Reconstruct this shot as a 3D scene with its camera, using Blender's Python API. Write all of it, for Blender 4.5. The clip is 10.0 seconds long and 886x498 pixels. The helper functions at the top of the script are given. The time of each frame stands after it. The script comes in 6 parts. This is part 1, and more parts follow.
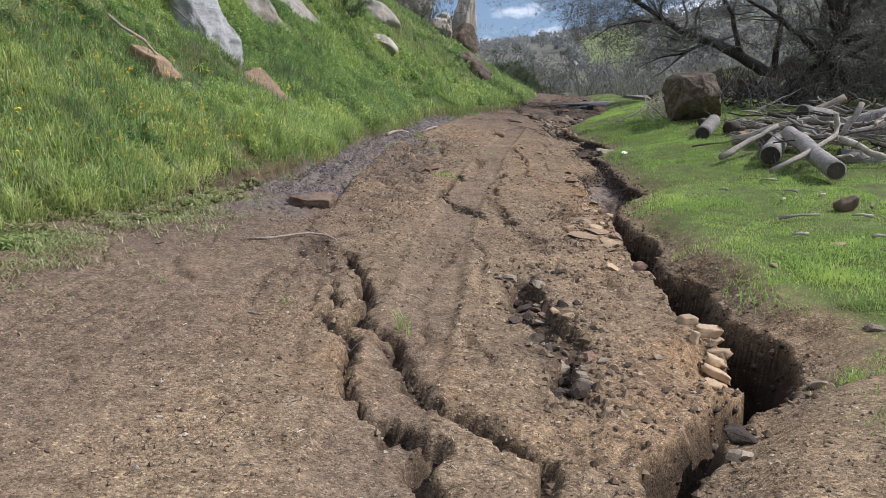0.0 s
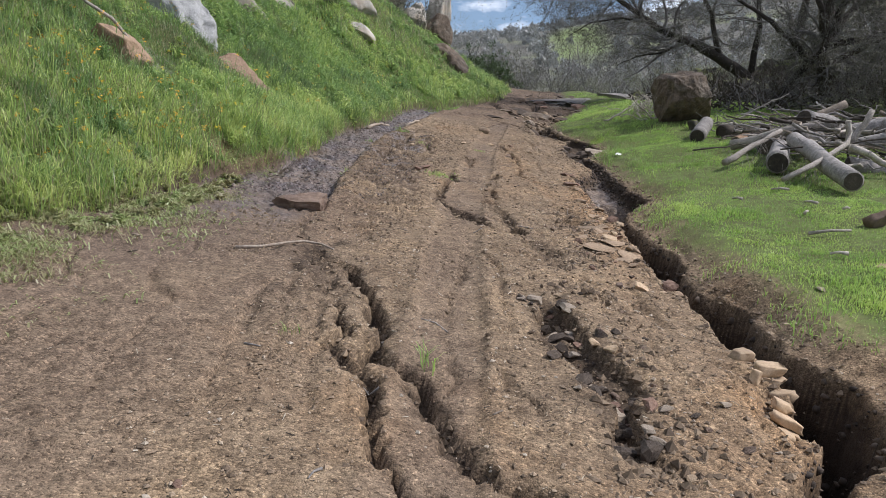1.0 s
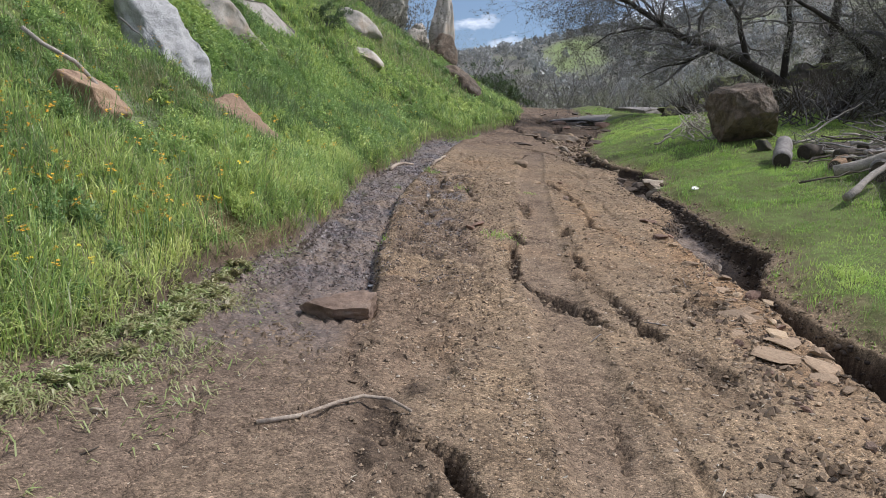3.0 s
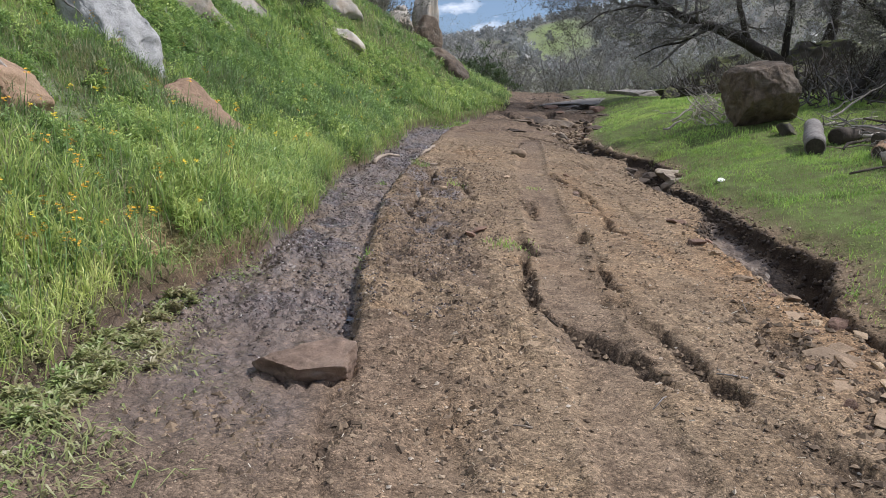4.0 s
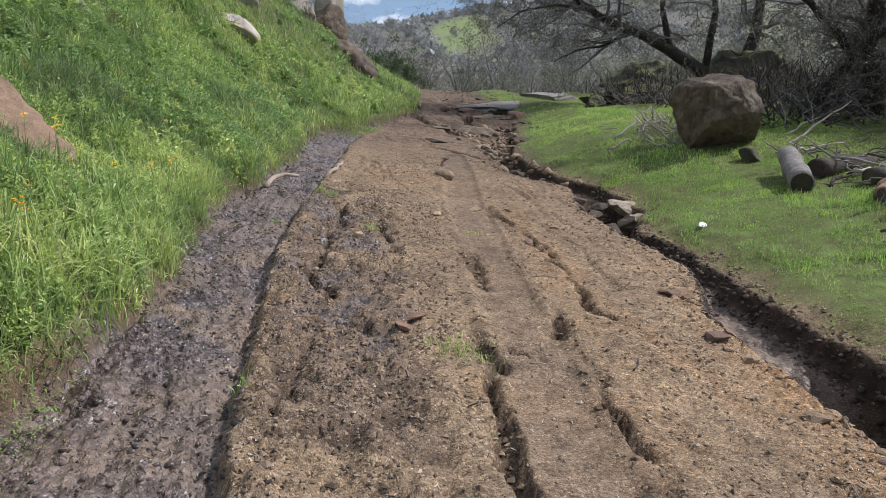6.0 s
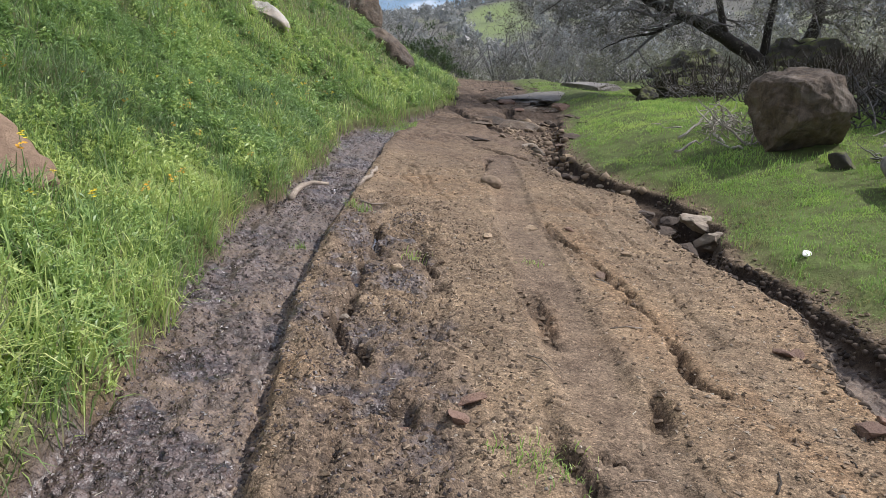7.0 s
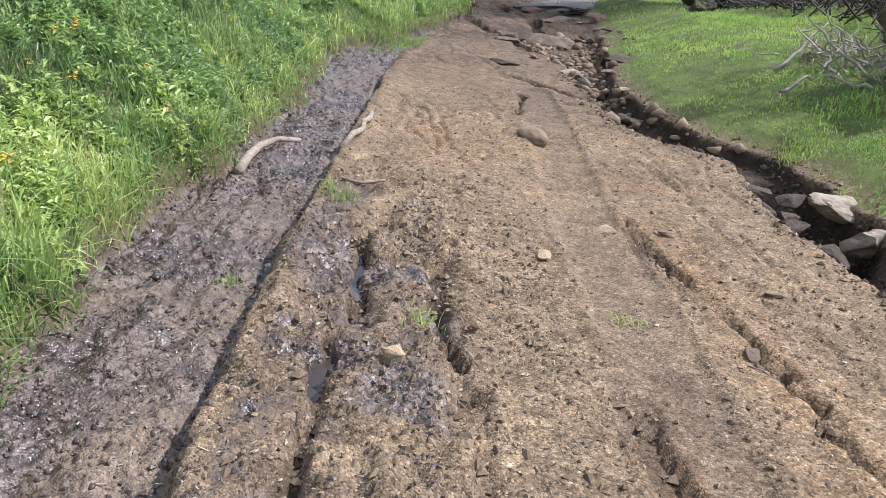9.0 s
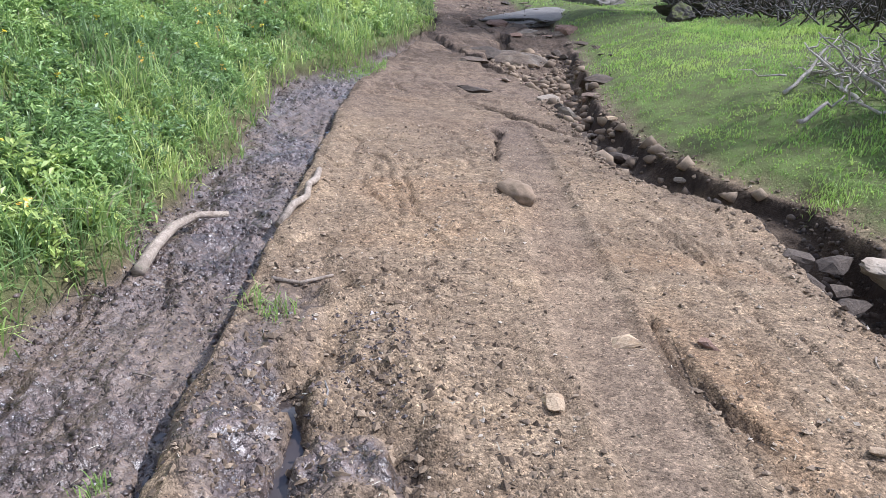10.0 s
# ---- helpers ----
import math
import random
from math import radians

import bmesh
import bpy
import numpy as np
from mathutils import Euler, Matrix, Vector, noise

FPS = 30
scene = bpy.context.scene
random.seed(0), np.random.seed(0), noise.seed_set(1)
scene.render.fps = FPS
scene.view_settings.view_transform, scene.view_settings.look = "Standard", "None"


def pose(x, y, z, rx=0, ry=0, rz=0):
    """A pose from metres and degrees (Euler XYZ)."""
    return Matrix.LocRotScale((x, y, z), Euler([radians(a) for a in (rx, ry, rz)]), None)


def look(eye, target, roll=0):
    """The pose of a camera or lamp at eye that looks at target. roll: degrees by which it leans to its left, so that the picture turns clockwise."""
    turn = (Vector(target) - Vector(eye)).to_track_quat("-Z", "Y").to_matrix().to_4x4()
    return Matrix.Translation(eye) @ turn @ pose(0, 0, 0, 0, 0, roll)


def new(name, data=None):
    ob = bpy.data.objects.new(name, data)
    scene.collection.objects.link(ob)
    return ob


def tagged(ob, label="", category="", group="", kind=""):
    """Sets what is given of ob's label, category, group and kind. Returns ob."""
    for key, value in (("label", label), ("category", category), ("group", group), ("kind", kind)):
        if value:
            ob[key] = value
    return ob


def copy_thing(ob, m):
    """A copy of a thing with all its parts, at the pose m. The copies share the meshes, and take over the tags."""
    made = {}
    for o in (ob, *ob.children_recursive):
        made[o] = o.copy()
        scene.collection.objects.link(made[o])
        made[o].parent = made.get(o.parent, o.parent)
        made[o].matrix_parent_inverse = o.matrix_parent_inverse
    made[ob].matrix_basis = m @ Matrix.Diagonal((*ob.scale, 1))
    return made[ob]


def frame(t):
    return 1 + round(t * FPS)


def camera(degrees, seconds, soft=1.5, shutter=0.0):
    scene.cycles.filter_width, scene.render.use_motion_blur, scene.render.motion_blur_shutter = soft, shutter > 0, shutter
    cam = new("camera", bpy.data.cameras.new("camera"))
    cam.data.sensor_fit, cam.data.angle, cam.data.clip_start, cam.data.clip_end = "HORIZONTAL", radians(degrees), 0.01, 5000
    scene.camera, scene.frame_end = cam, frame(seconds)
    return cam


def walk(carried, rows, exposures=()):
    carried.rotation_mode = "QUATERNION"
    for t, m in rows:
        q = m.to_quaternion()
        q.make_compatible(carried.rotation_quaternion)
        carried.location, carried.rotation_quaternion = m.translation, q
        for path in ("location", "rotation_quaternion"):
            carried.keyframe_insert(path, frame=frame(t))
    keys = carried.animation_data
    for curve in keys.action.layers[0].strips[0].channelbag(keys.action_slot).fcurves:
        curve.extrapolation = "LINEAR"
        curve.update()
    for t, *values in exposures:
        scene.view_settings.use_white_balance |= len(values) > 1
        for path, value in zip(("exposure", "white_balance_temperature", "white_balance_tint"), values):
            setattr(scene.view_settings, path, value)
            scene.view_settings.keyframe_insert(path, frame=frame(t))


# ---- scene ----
cam = camera(58.9, 10.0, soft=0.8)
PATH = [
    (0, (0.11, 0.161, 1.443), (-0.144, 2.087, 0.968), 4.5),
    (0.5, (-0.052, 0.46, 1.42), (-0.26, 2.391, 0.942), 5.8),
    (1, (-0.318, 0.76, 1.402), (-0.474, 2.694, 0.917), 6.4),
    (1.5, (-0.612, 1.152, 1.438), (-0.763, 3.077, 0.918), 6.0),
    (2, (-0.774, 1.676, 1.466), (-0.932, 3.613, 0.996), 5.8),
    (2.5, (-0.954, 2.196, 1.467), (-1.117, 4.134, 1.004), 3.5),
    (3, (-1.106, 2.715, 1.458), (-1.272, 4.659, 1.017), 3.3),
    (3.2, (-1.136, 2.97, 1.452), (-1.307, 4.921, 1.048), 3.4),
    (4.3, (-1.375, 4.341, 1.364), (-1.478, 6.278, 0.875), 2.8),
    (4.5, (-1.419, 4.575, 1.365), (-1.496, 6.514, 0.88), 3.5),
    (5, (-1.515, 5.155, 1.397), (-1.477, 7.098, 0.924), 4.9),
    (5.2, (-1.564, 5.386, 1.395), (-1.52, 7.329, 0.925), 4.4),
    (6.3, (-1.589, 6.387, 1.472), (-1.447, 8.325, 0.997), 5.3),
    (6.5, (-1.604, 6.623, 1.471), (-1.52, 8.563, 0.993), 5.2),
    (7, (-1.69, 7.217, 1.509), (-1.642, 9.15, 0.996), 5.0),
    (7.5, (-1.749, 7.825, 1.512), (-1.702, 9.745, 0.957), 4.4),
    (8, (-1.775, 8.393, 1.523), (-1.731, 10.314, 0.969), 4.0),
    (8.5, (-1.788, 9.038, 1.483), (-1.763, 10.959, 0.925), 4.3),
    (8.8, (-1.787, 9.46, 1.463), (-1.76, 11.366, 0.859), 5.1),
    (9, (-1.788, 9.729, 1.434), (-1.736, 11.587, 0.696), 5.9),
    (9.5, (-1.82, 10.379, 1.453), (-1.743, 12.225, 0.688), 5.7),
    (10, (-1.782, 10.957, 1.482), (-1.656, 12.821, 0.768), 4.5),
]
EXPOSURES = [(0, -0.12, 6150, 14), (8.5, 0.01, 6200, 14), (9.0, 0.42, 5950, 14), (9.5, 0.74, 5600, 16), (10, 0.47, 5600, 16)]
walk(cam, [(t, look(eye, target, roll)) for t, eye, target, roll in PATH], EXPOSURES)

# ---- daylight ----
SUN_FROM = Vector((0.72, 0.22, 0.95)).normalized()
sun = new("sun", bpy.data.lights.new("sun", "SUN"))
sun.data.energy, sun.data.angle, sun.data.color = 4.5, radians(1.0), (1.0, 0.96, 0.90)
sun.matrix_world = look(SUN_FROM * 50, (0, 0, 0))
world = bpy.data.worlds.new("sky")
scene.world = world
world.use_nodes = True
wn, wl = world.node_tree.nodes, world.node_tree.links
wn.clear()
w_out, w_bg, w_sky = wn.new("ShaderNodeOutputWorld"), wn.new("ShaderNodeBackground"), wn.new("ShaderNodeTexSky")
w_sky.sky_type, w_sky.sun_disc = "NISHITA", False
w_sky.sun_elevation = math.asin(SUN_FROM.z)
w_sky.sun_rotation = math.atan2(SUN_FROM.x, SUN_FROM.y)
w_sky.dust_density, w_sky.air_density = 0.6, 1.2
w_tc, w_noise, w_ramp, w_mix = wn.new("ShaderNodeTexCoord"), wn.new("ShaderNodeTexNoise"), wn.new("ShaderNodeValToRGB"), wn.new("ShaderNodeMix")
w_map = wn.new("ShaderNodeMapping")
w_map.inputs["Scale"].default_value = (1, 1, 2.5)
w_lift = wn.new("ShaderNodeMapping")
w_lift.inputs["Location"].default_value = (0, 0, 0.2)
wl.new(w_tc.outputs["Generated"], w_lift.inputs["Vector"])
wl.new(w_lift.outputs[0], w_sky.inputs["Vector"])
w_noise.inputs["Scale"].default_value, w_noise.inputs["Detail"].default_value, w_noise.inputs["Roughness"].default_value = 5.5, 8, 0.6
w_ramp.color_ramp.elements[0].position, w_ramp.color_ramp.elements[1].position = 0.46, 0.64
w_mix.data_type = "RGBA"
w_mix.inputs[7].default_value = (14.0, 14.1, 14.3, 1)
wl.new(w_tc.outputs["Generated"], w_map.inputs["Vector"])
wl.new(w_map.outputs[0], w_noise.inputs["Vector"])
wl.new(w_noise.outputs[0], w_ramp.inputs[0])
wl.new(w_ramp.outputs[0], w_mix.inputs[0])
wl.new(w_sky.outputs[0], w_mix.inputs[6])
wl.new(w_mix.outputs[2], w_bg.inputs[0])
wl.new(w_bg.outputs[0], w_out.inputs[0])
w_bg.inputs[1].default_value = 0.118


# ---- small tools ----
RNG = np.random.default_rng(7)
TABLE = np.random.default_rng(3).random((256, 256))


def vnoise(x, y):
    """Smooth value noise from 0 to 1."""
    xi, yi = np.floor(x).astype(int), np.floor(y).astype(int)
    fx, fy = x - xi, y - yi
    fx, fy = fx * fx * fx * (fx * (fx * 6 - 15) + 10), fy * fy * fy * (fy * (fy * 6 - 15) + 10)
    a, b = TABLE[xi & 255, yi & 255], TABLE[(xi + 1) & 255, yi & 255]
    c, d = TABLE[xi & 255, (yi + 1) & 255], TABLE[(xi + 1) & 255, (yi + 1) & 255]
    return (a * (1 - fx) + b * fx) * (1 - fy) + (c * (1 - fx) + d * fx) * fy


def fbm(x, y, size, octaves=4, gain=0.5, seed=0):
    """Layered noise from -1 to 1; size is that of the largest bumps, in metres."""
    total, amp, norm, f = 0.0, 1.0, 0.0, 1.0 / size
    for k in range(octaves):
        total = total + amp * (vnoise(x * f + 17.3 * k + seed * 7.1, y * f + 5.7 * k + seed * 3.3) * 2 - 1)
        norm += amp
        amp *= gain
        f *= 2.03
    return total / norm


def sstep(a, b, v):
    t = np.clip((v - a) / (b - a), 0, 1)
    return t * t * (3 - 2 * t)


def polydist(x, y, pts):
    """Distance to a broken line, and how far along it (0 to 1) the nearest place lies."""
    best, along = np.full(np.shape(x), 1e9), np.zeros(np.shape(x))
    n = len(pts) - 1
    for k in range(n):
        (ax, ay), (bx, by) = pts[k], pts[k + 1]
        dx, dy = bx - ax, by - ay
        s = np.clip(((x - ax) * dx + (y - ay) * dy) / (dx * dx + dy * dy + 1e-9), 0, 1)
        d = np.hypot(x - ax - s * dx, y - ay - s * dy)
        near = d < best
        best, along = np.where(near, d, best), np.where(near, (k + s) / n, along)
    return best, along


def by_y(pairs):
    """A line x(y) through (y, x) pairs."""
    ys, xs = [p[0] for p in pairs], [p[1] for p in pairs]
    return lambda y: np.interp(y, ys, xs)


class Geo:
    """Vertices and faces on the way to one mesh."""

    def __init__(self):
        self.v, self.f = [], []

    def tube(self, pts, radii, sides=6, capped=True):
        pts = [Vector(p) for p in pts]
        n, start = len(pts), len(self.v)
        up = Vector((0.13, 0.21, 1)).normalized()
        for k, p in enumerate(pts):
            d = (pts[min(k + 1, n - 1)] - pts[max(k - 1, 0)])
            d = d.normalized() if d.length > 1e-6 else Vector((0, 0, 1))
            a = d.cross(up)
            if a.length < 0.05:
                a = d.cross(Vector((1, 0, 0)))
            a.normalize()
            b = d.cross(a)
            for s in range(sides):
                w = 2 * math.pi * s / sides
                self.v.append(tuple(p + (a * math.cos(w) + b * math.sin(w)) * radii[k]))
        for k in range(n - 1):
            for s in range(sides):
                i, j = start + k * sides + s, start + k * sides + (s + 1) % sides
                self.f.append((i, j, j + sides, i + sides))
        if capped:
            self.f.append(tuple(start + s for s in range(sides))[::-1])
            self.f.append(tuple(start + (n - 1) * sides + s for s in range(sides)))
        return self

    def mesh(self, name, smooth=True):
        me = bpy.data.meshes.new(name)
        me.from_pydata(self.v, [], self.f)
        me.polygons.foreach_set("use_smooth", [smooth] * len(me.polygons))
        me.update()
        return me


def mesh_np(name, v, f, smooth=False, attrs=()):
    """A mesh from arrays: v (n, 3), f (m, k); attrs: (name, values for each vertex)."""
    me = bpy.data.meshes.new(name)
    m, k = f.shape
    me.vertices.add(len(v))
    me.vertices.foreach_set("co", np.ascontiguousarray(v, dtype=np.float32).ravel())
    me.loops.add(m * k)
    me.loops.foreach_set("vertex_index", np.ascontiguousarray(f, dtype=np.int32).ravel())
    me.polygons.add(m)
    me.polygons.foreach_set("loop_start", np.arange(0, m * k, k, dtype=np.int32))
    me.polygons.foreach_set("loop_total", np.full(m, k, dtype=np.int32))
    me.polygons.foreach_set("use_smooth", np.full(m, smooth, dtype=bool))
    for key, values in attrs:
        me.attributes.new(key, "FLOAT", "POINT").data.foreach_set("value", np.ascontiguousarray(values, dtype=np.float32))
    me.update(calc_edges=True)
    me.validate()
    return me


def put(name, mesh, material, m=None, parent=None, label="", category="", group="", kind=""):
    if material and not mesh.materials:
        mesh.materials.append(material)
    ob = new(name, mesh)
    if m is not None:
        ob.matrix_basis = m
    ob.parent = parent
    return tagged(ob, label, category, group, kind)


# ---- materials ----
def mat(name):
    m = bpy.data.materials.new(name)
    m.use_nodes = True
    n, l = m.node_tree.nodes, m.node_tree.links
    return m, n, l, n["Principled BSDF"]


def tex_noise(n, l, coord, scale, detail=6, rough=0.6, dist=0.0):
    t = n.new("ShaderNodeTexNoise")
    t.inputs["Scale"].default_value, t.inputs["Detail"].default_value = scale, detail
    t.inputs["Roughness"].default_value, t.inputs["Distortion"].default_value = rough, dist
    l.new(coord, t.inputs["Vector"])
    return t.outputs[0]


def ramp(n, l, fac, stops):
    r = n.new("ShaderNodeValToRGB")
    e = r.color_ramp.elements
    while len(e) < len(stops):
        e.new(0.5)
    for k, (p, c) in enumerate(stops):
        e[k].position, e[k].color = p, (*c, 1)
    l.new(fac, r.inputs[0])
    return r.outputs[0]


def mixc(n, l, fac, a, b, mode="MIX"):
    m = n.new("ShaderNodeMix")
    m.data_type, m.blend_type = "RGBA", mode
    for sock, val in ((m.inputs[0], fac), (m.inputs[6], a), (m.inputs[7], b)):
        if isinstance(val, (int, float)):
            sock.default_value = val
        elif isinstance(val, tuple):
            sock.default_value = (*val, 1)
        else:
            l.new(val, sock)
    return m.outputs[2]


def maths(n, l, op, a, b=0.0, clamp=False):
    m = n.new("ShaderNodeMath")
    m.operation, m.use_clamp = op, clamp
    for sock, val in zip(m.inputs, (a, b)):
        if isinstance(val, (int, float)):
            sock.default_value = val
        else:
            l.new(val, sock)
    return m.outputs[0]


def bump(n, l, height, strength, distance, bsdf, normal=None):
    b = n.new("ShaderNodeBump")
    b.inputs["Strength"].default_value, b.inputs["Distance"].default_value = strength, distance
    l.new(height, b.inputs["Height"])
    if normal is not None:
        l.new(normal, b.inputs["Normal"])
    if bsdf is not None:
        l.new(b.outputs[0], bsdf.inputs["Normal"])
    return b.outputs[0]


def attr(n, name):
    a = n.new("ShaderNodeAttribute")
    a.attribute_name = name
    return a.outputs["Fac"]


def ground_material():
    m, n, l, p = mat("soil")
    co = n.new("ShaderNodeTexCoord").outputs["Object"]
    wet, clay, damp, turf, dark = (attr(n, k) for k in ("wet", "clay", "damp", "turf", "dirt_shade"))
    grainy = maths(n, l, "SUBTRACT", 1.0, maths(n, l, "MULTIPLY", attr(n, "silt"), 0.85))
    big, mid, fine = tex_noise(n, l, co, 1.3, 5), tex_noise(n, l, co, 9, 5, 0.6), tex_noise(n, l, co, 36, 4, 0.6)
    dry = ramp(n, l, mid, [(0.30, (0.168, 0.122, 0.081)), (0.5, (0.232, 0.172, 0.115)), (0.72, (0.315, 0.24, 0.161))])
    dry = mixc(n, l, 0.75, dry, ramp(n, l, big, [(0.34, (0.78, 0.76, 0.74)), (0.5, (1, 1, 1)), (0.64, (1.22, 1.2, 1.14))]), "MULTIPLY")
    grain = ramp(n, l, fine, [(0.34, (0.82, 0.81, 0.8)), (0.5, (1, 1, 1)), (0.66, (1.14, 1.13, 1.12))])
    vor = n.new("ShaderNodeTexVoronoi")
    vor.inputs["Scale"].default_value = 125
    l.new(co, vor.inputs["Vector"])
    cell_a, cell_b = n.new("ShaderNodeSeparateColor"), n.new("ShaderNodeSeparateColor")
    l.new(vor.outputs["Color"], cell_a.inputs[0])
    speck = ramp(n, l, cell_a.outputs[0], [(0.0, (0.46, 0.44, 0.42)), (0.25, (0.8, 0.79, 0.78)), (0.75, (1.12, 1.11, 1.09)), (0.92, (1.3, 1.28, 1.24)), (1.0, (1.9, 1.86, 1.78))])
    domes = maths(n, l, "SUBTRACT", 1.0, vor.outputs["Distance"])
    claycol = ramp(n, l, mid, [(0.3, (0.22, 0.125, 0.06)), (0.6, (0.38, 0.24, 0.13)), (0.8, (0.50, 0.36, 0.21))])
    col = mixc(n, l, clay, dry, claycol)
    dampcol = ramp(n, l, mid, [(0.3, (0.115, 0.084, 0.062)), (0.7, (0.212, 0.158, 0.117))])
    col = mixc(n, l, damp, col, dampcol)
    col = mixc(n, l, 1.0, col, grain, "MULTIPLY")
    col = mixc(n, l, 1.0, col, speck, "MULTIPLY")
    vor2 = n.new("ShaderNodeTexVoronoi")
    vor2.inputs["Scale"].default_value = 48
    l.new(co, vor2.inputs["Vector"])
    l.new(vor2.outputs["Color"], cell_b.inputs[0])
    col = mixc(n, l, maths(n, l, "MULTIPLY", grainy, 0.52), col, ramp(n, l, cell_b.outputs[0], [(0.0, (0.5, 0.48, 0.46)), (0.3, (0.88, 0.87, 0.86)), (0.75, (1.1, 1.09, 1.08)), (1.0, (1.5, 1.47, 1.4))]), "MULTIPLY")
    gaps = ramp(n, l, vor2.outputs["Distance"], [(0.3, (1.08, 1.08, 1.08)), (0.6, (0.9, 0.9, 0.9)), (0.8, (0.55, 0.53, 0.52))])
    col = mixc(n, l, maths(n, l, "MULTIPLY", grainy, 0.34), col, gaps, "MULTIPLY")
    sand = tex_noise(n, l, co, 140, 4, 0.8)
    col = mixc(n, l, 0.42, col, ramp(n, l, sand, [(0.32, (0.42, 0.4, 0.38)), (0.5, (1, 1, 1)), (0.66, (1.6, 1.57, 1.5))]), "MULTIPLY")
    # near-black for dark wet soil and, painted in, the shade of gully and cracks
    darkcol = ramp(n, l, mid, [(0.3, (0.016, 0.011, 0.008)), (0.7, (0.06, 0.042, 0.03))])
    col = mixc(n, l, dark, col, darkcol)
    warp = n.new("ShaderNodeVectorMath")
    warp.operation = "MULTIPLY_ADD"
    wn3 = n.new("ShaderNodeTexNoise")
    wn3.inputs["Scale"].default_value = 20
    l.new(co, wn3.inputs["Vector"])
    l.new(wn3.outputs["Color"], warp.inputs[0])
    warp.inputs[1].default_value = (0.05, 0.05, 0.05)
    l.new(co, warp.inputs[2])
    vor3 = n.new("ShaderNodeTexVoronoi")
    vor3.inputs["Scale"].default_value = 24
    l.new(warp.outputs[0], vor3.inputs["Vector"])
    mud = ramp(n, l, mid, [(0.36, (0.048, 0.033, 0.028)), (0.5, (0.104, 0.073, 0.062)), (0.66, (0.166, 0.12, 0.102))])
    mud = mixc(n, l, 0.8, mud, ramp(n, l, vor3.outputs["Distance"], [(0.15, (1.25, 1.24, 1.22)), (0.45, (1.0, 1.0, 1.0)), (0.7, (0.45, 0.43, 0.42))]), "MULTIPLY")
    col = mixc(n, l, wet, col, mud)
    soilgreen = ramp(n, l, tex_noise(n, l, co, 5, 8, 0.7), [(0.3, (0.075, 0.07, 0.032)), (0.5, (0.11, 0.135, 0.042)), (0.72, (0.16, 0.225, 0.058))])
    # grey scrub tone blended in with distance, part of the grey standing for haze
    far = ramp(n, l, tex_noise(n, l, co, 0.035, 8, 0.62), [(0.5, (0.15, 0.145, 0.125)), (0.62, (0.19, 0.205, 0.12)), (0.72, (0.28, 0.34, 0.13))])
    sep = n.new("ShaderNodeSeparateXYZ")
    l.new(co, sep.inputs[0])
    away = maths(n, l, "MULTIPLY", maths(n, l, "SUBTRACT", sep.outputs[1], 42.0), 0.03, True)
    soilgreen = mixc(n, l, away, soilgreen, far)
    soilgreen = mixc(n, l, attr(n, "lea"), soilgreen, ramp(n, l, mid, [(0.3, (0.17, 0.22, 0.08)), (0.7, (0.24, 0.30, 0.11))]))
    col = mixc(n, l, turf, col, soilgreen)
    l.new(col, p.inputs["Base Color"])
    puddle = ramp(n, l, mid, [(0.40, (0.14, 0.14, 0.14)), (0.62, (0.38, 0.38, 0.38))])
    rough = mixc(n, l, wet, (0.93, 0.93, 0.93), puddle)
    l.new(rough, p.inputs["Roughness"])
    l.new(maths(n, l, "ADD", maths(n, l, "MULTIPLY", wet, 0.6), 0.2), p.inputs["Specular IOR Level"])
    l.new(maths(n, l, "MULTIPLY", wet, 0.4), p.inputs["Coat Weight"])
    p.inputs["Coat Roughness"].default_value = 0.28
    film = bump(n, l, maths(n, l, "ADD", mid, maths(n, l, "MULTIPLY", vor3.outputs["Distance"], -0.5)), 0.6, 0.02, None)
    l.new(film, p.inputs["Coat Normal"])
    nrm = bump(n, l, mid, 0.55, 0.022, None)
    nrm = bump(n, l, fine, 0.22, 0.012, None, nrm)
    nrm = bump(n, l, maths(n, l, "MULTIPLY", grainy, maths(n, l, "SUBTRACT", 1.0, vor2.outputs["Distance"])), 0.5, 0.009, None, nrm)
    lumps = maths(n, l, "MULTIPLY", maths(n, l, "SUBTRACT", 1.0, vor3.outputs["Distance"]), wet)
    nrm = bump(n, l, lumps, 0.9, 0.03, None, nrm)
    nrm = bump(n, l, sand, 0.35, 0.004, None, nrm)
    bump(n, l, domes, 0.6, 0.006, p, nrm)
    return m


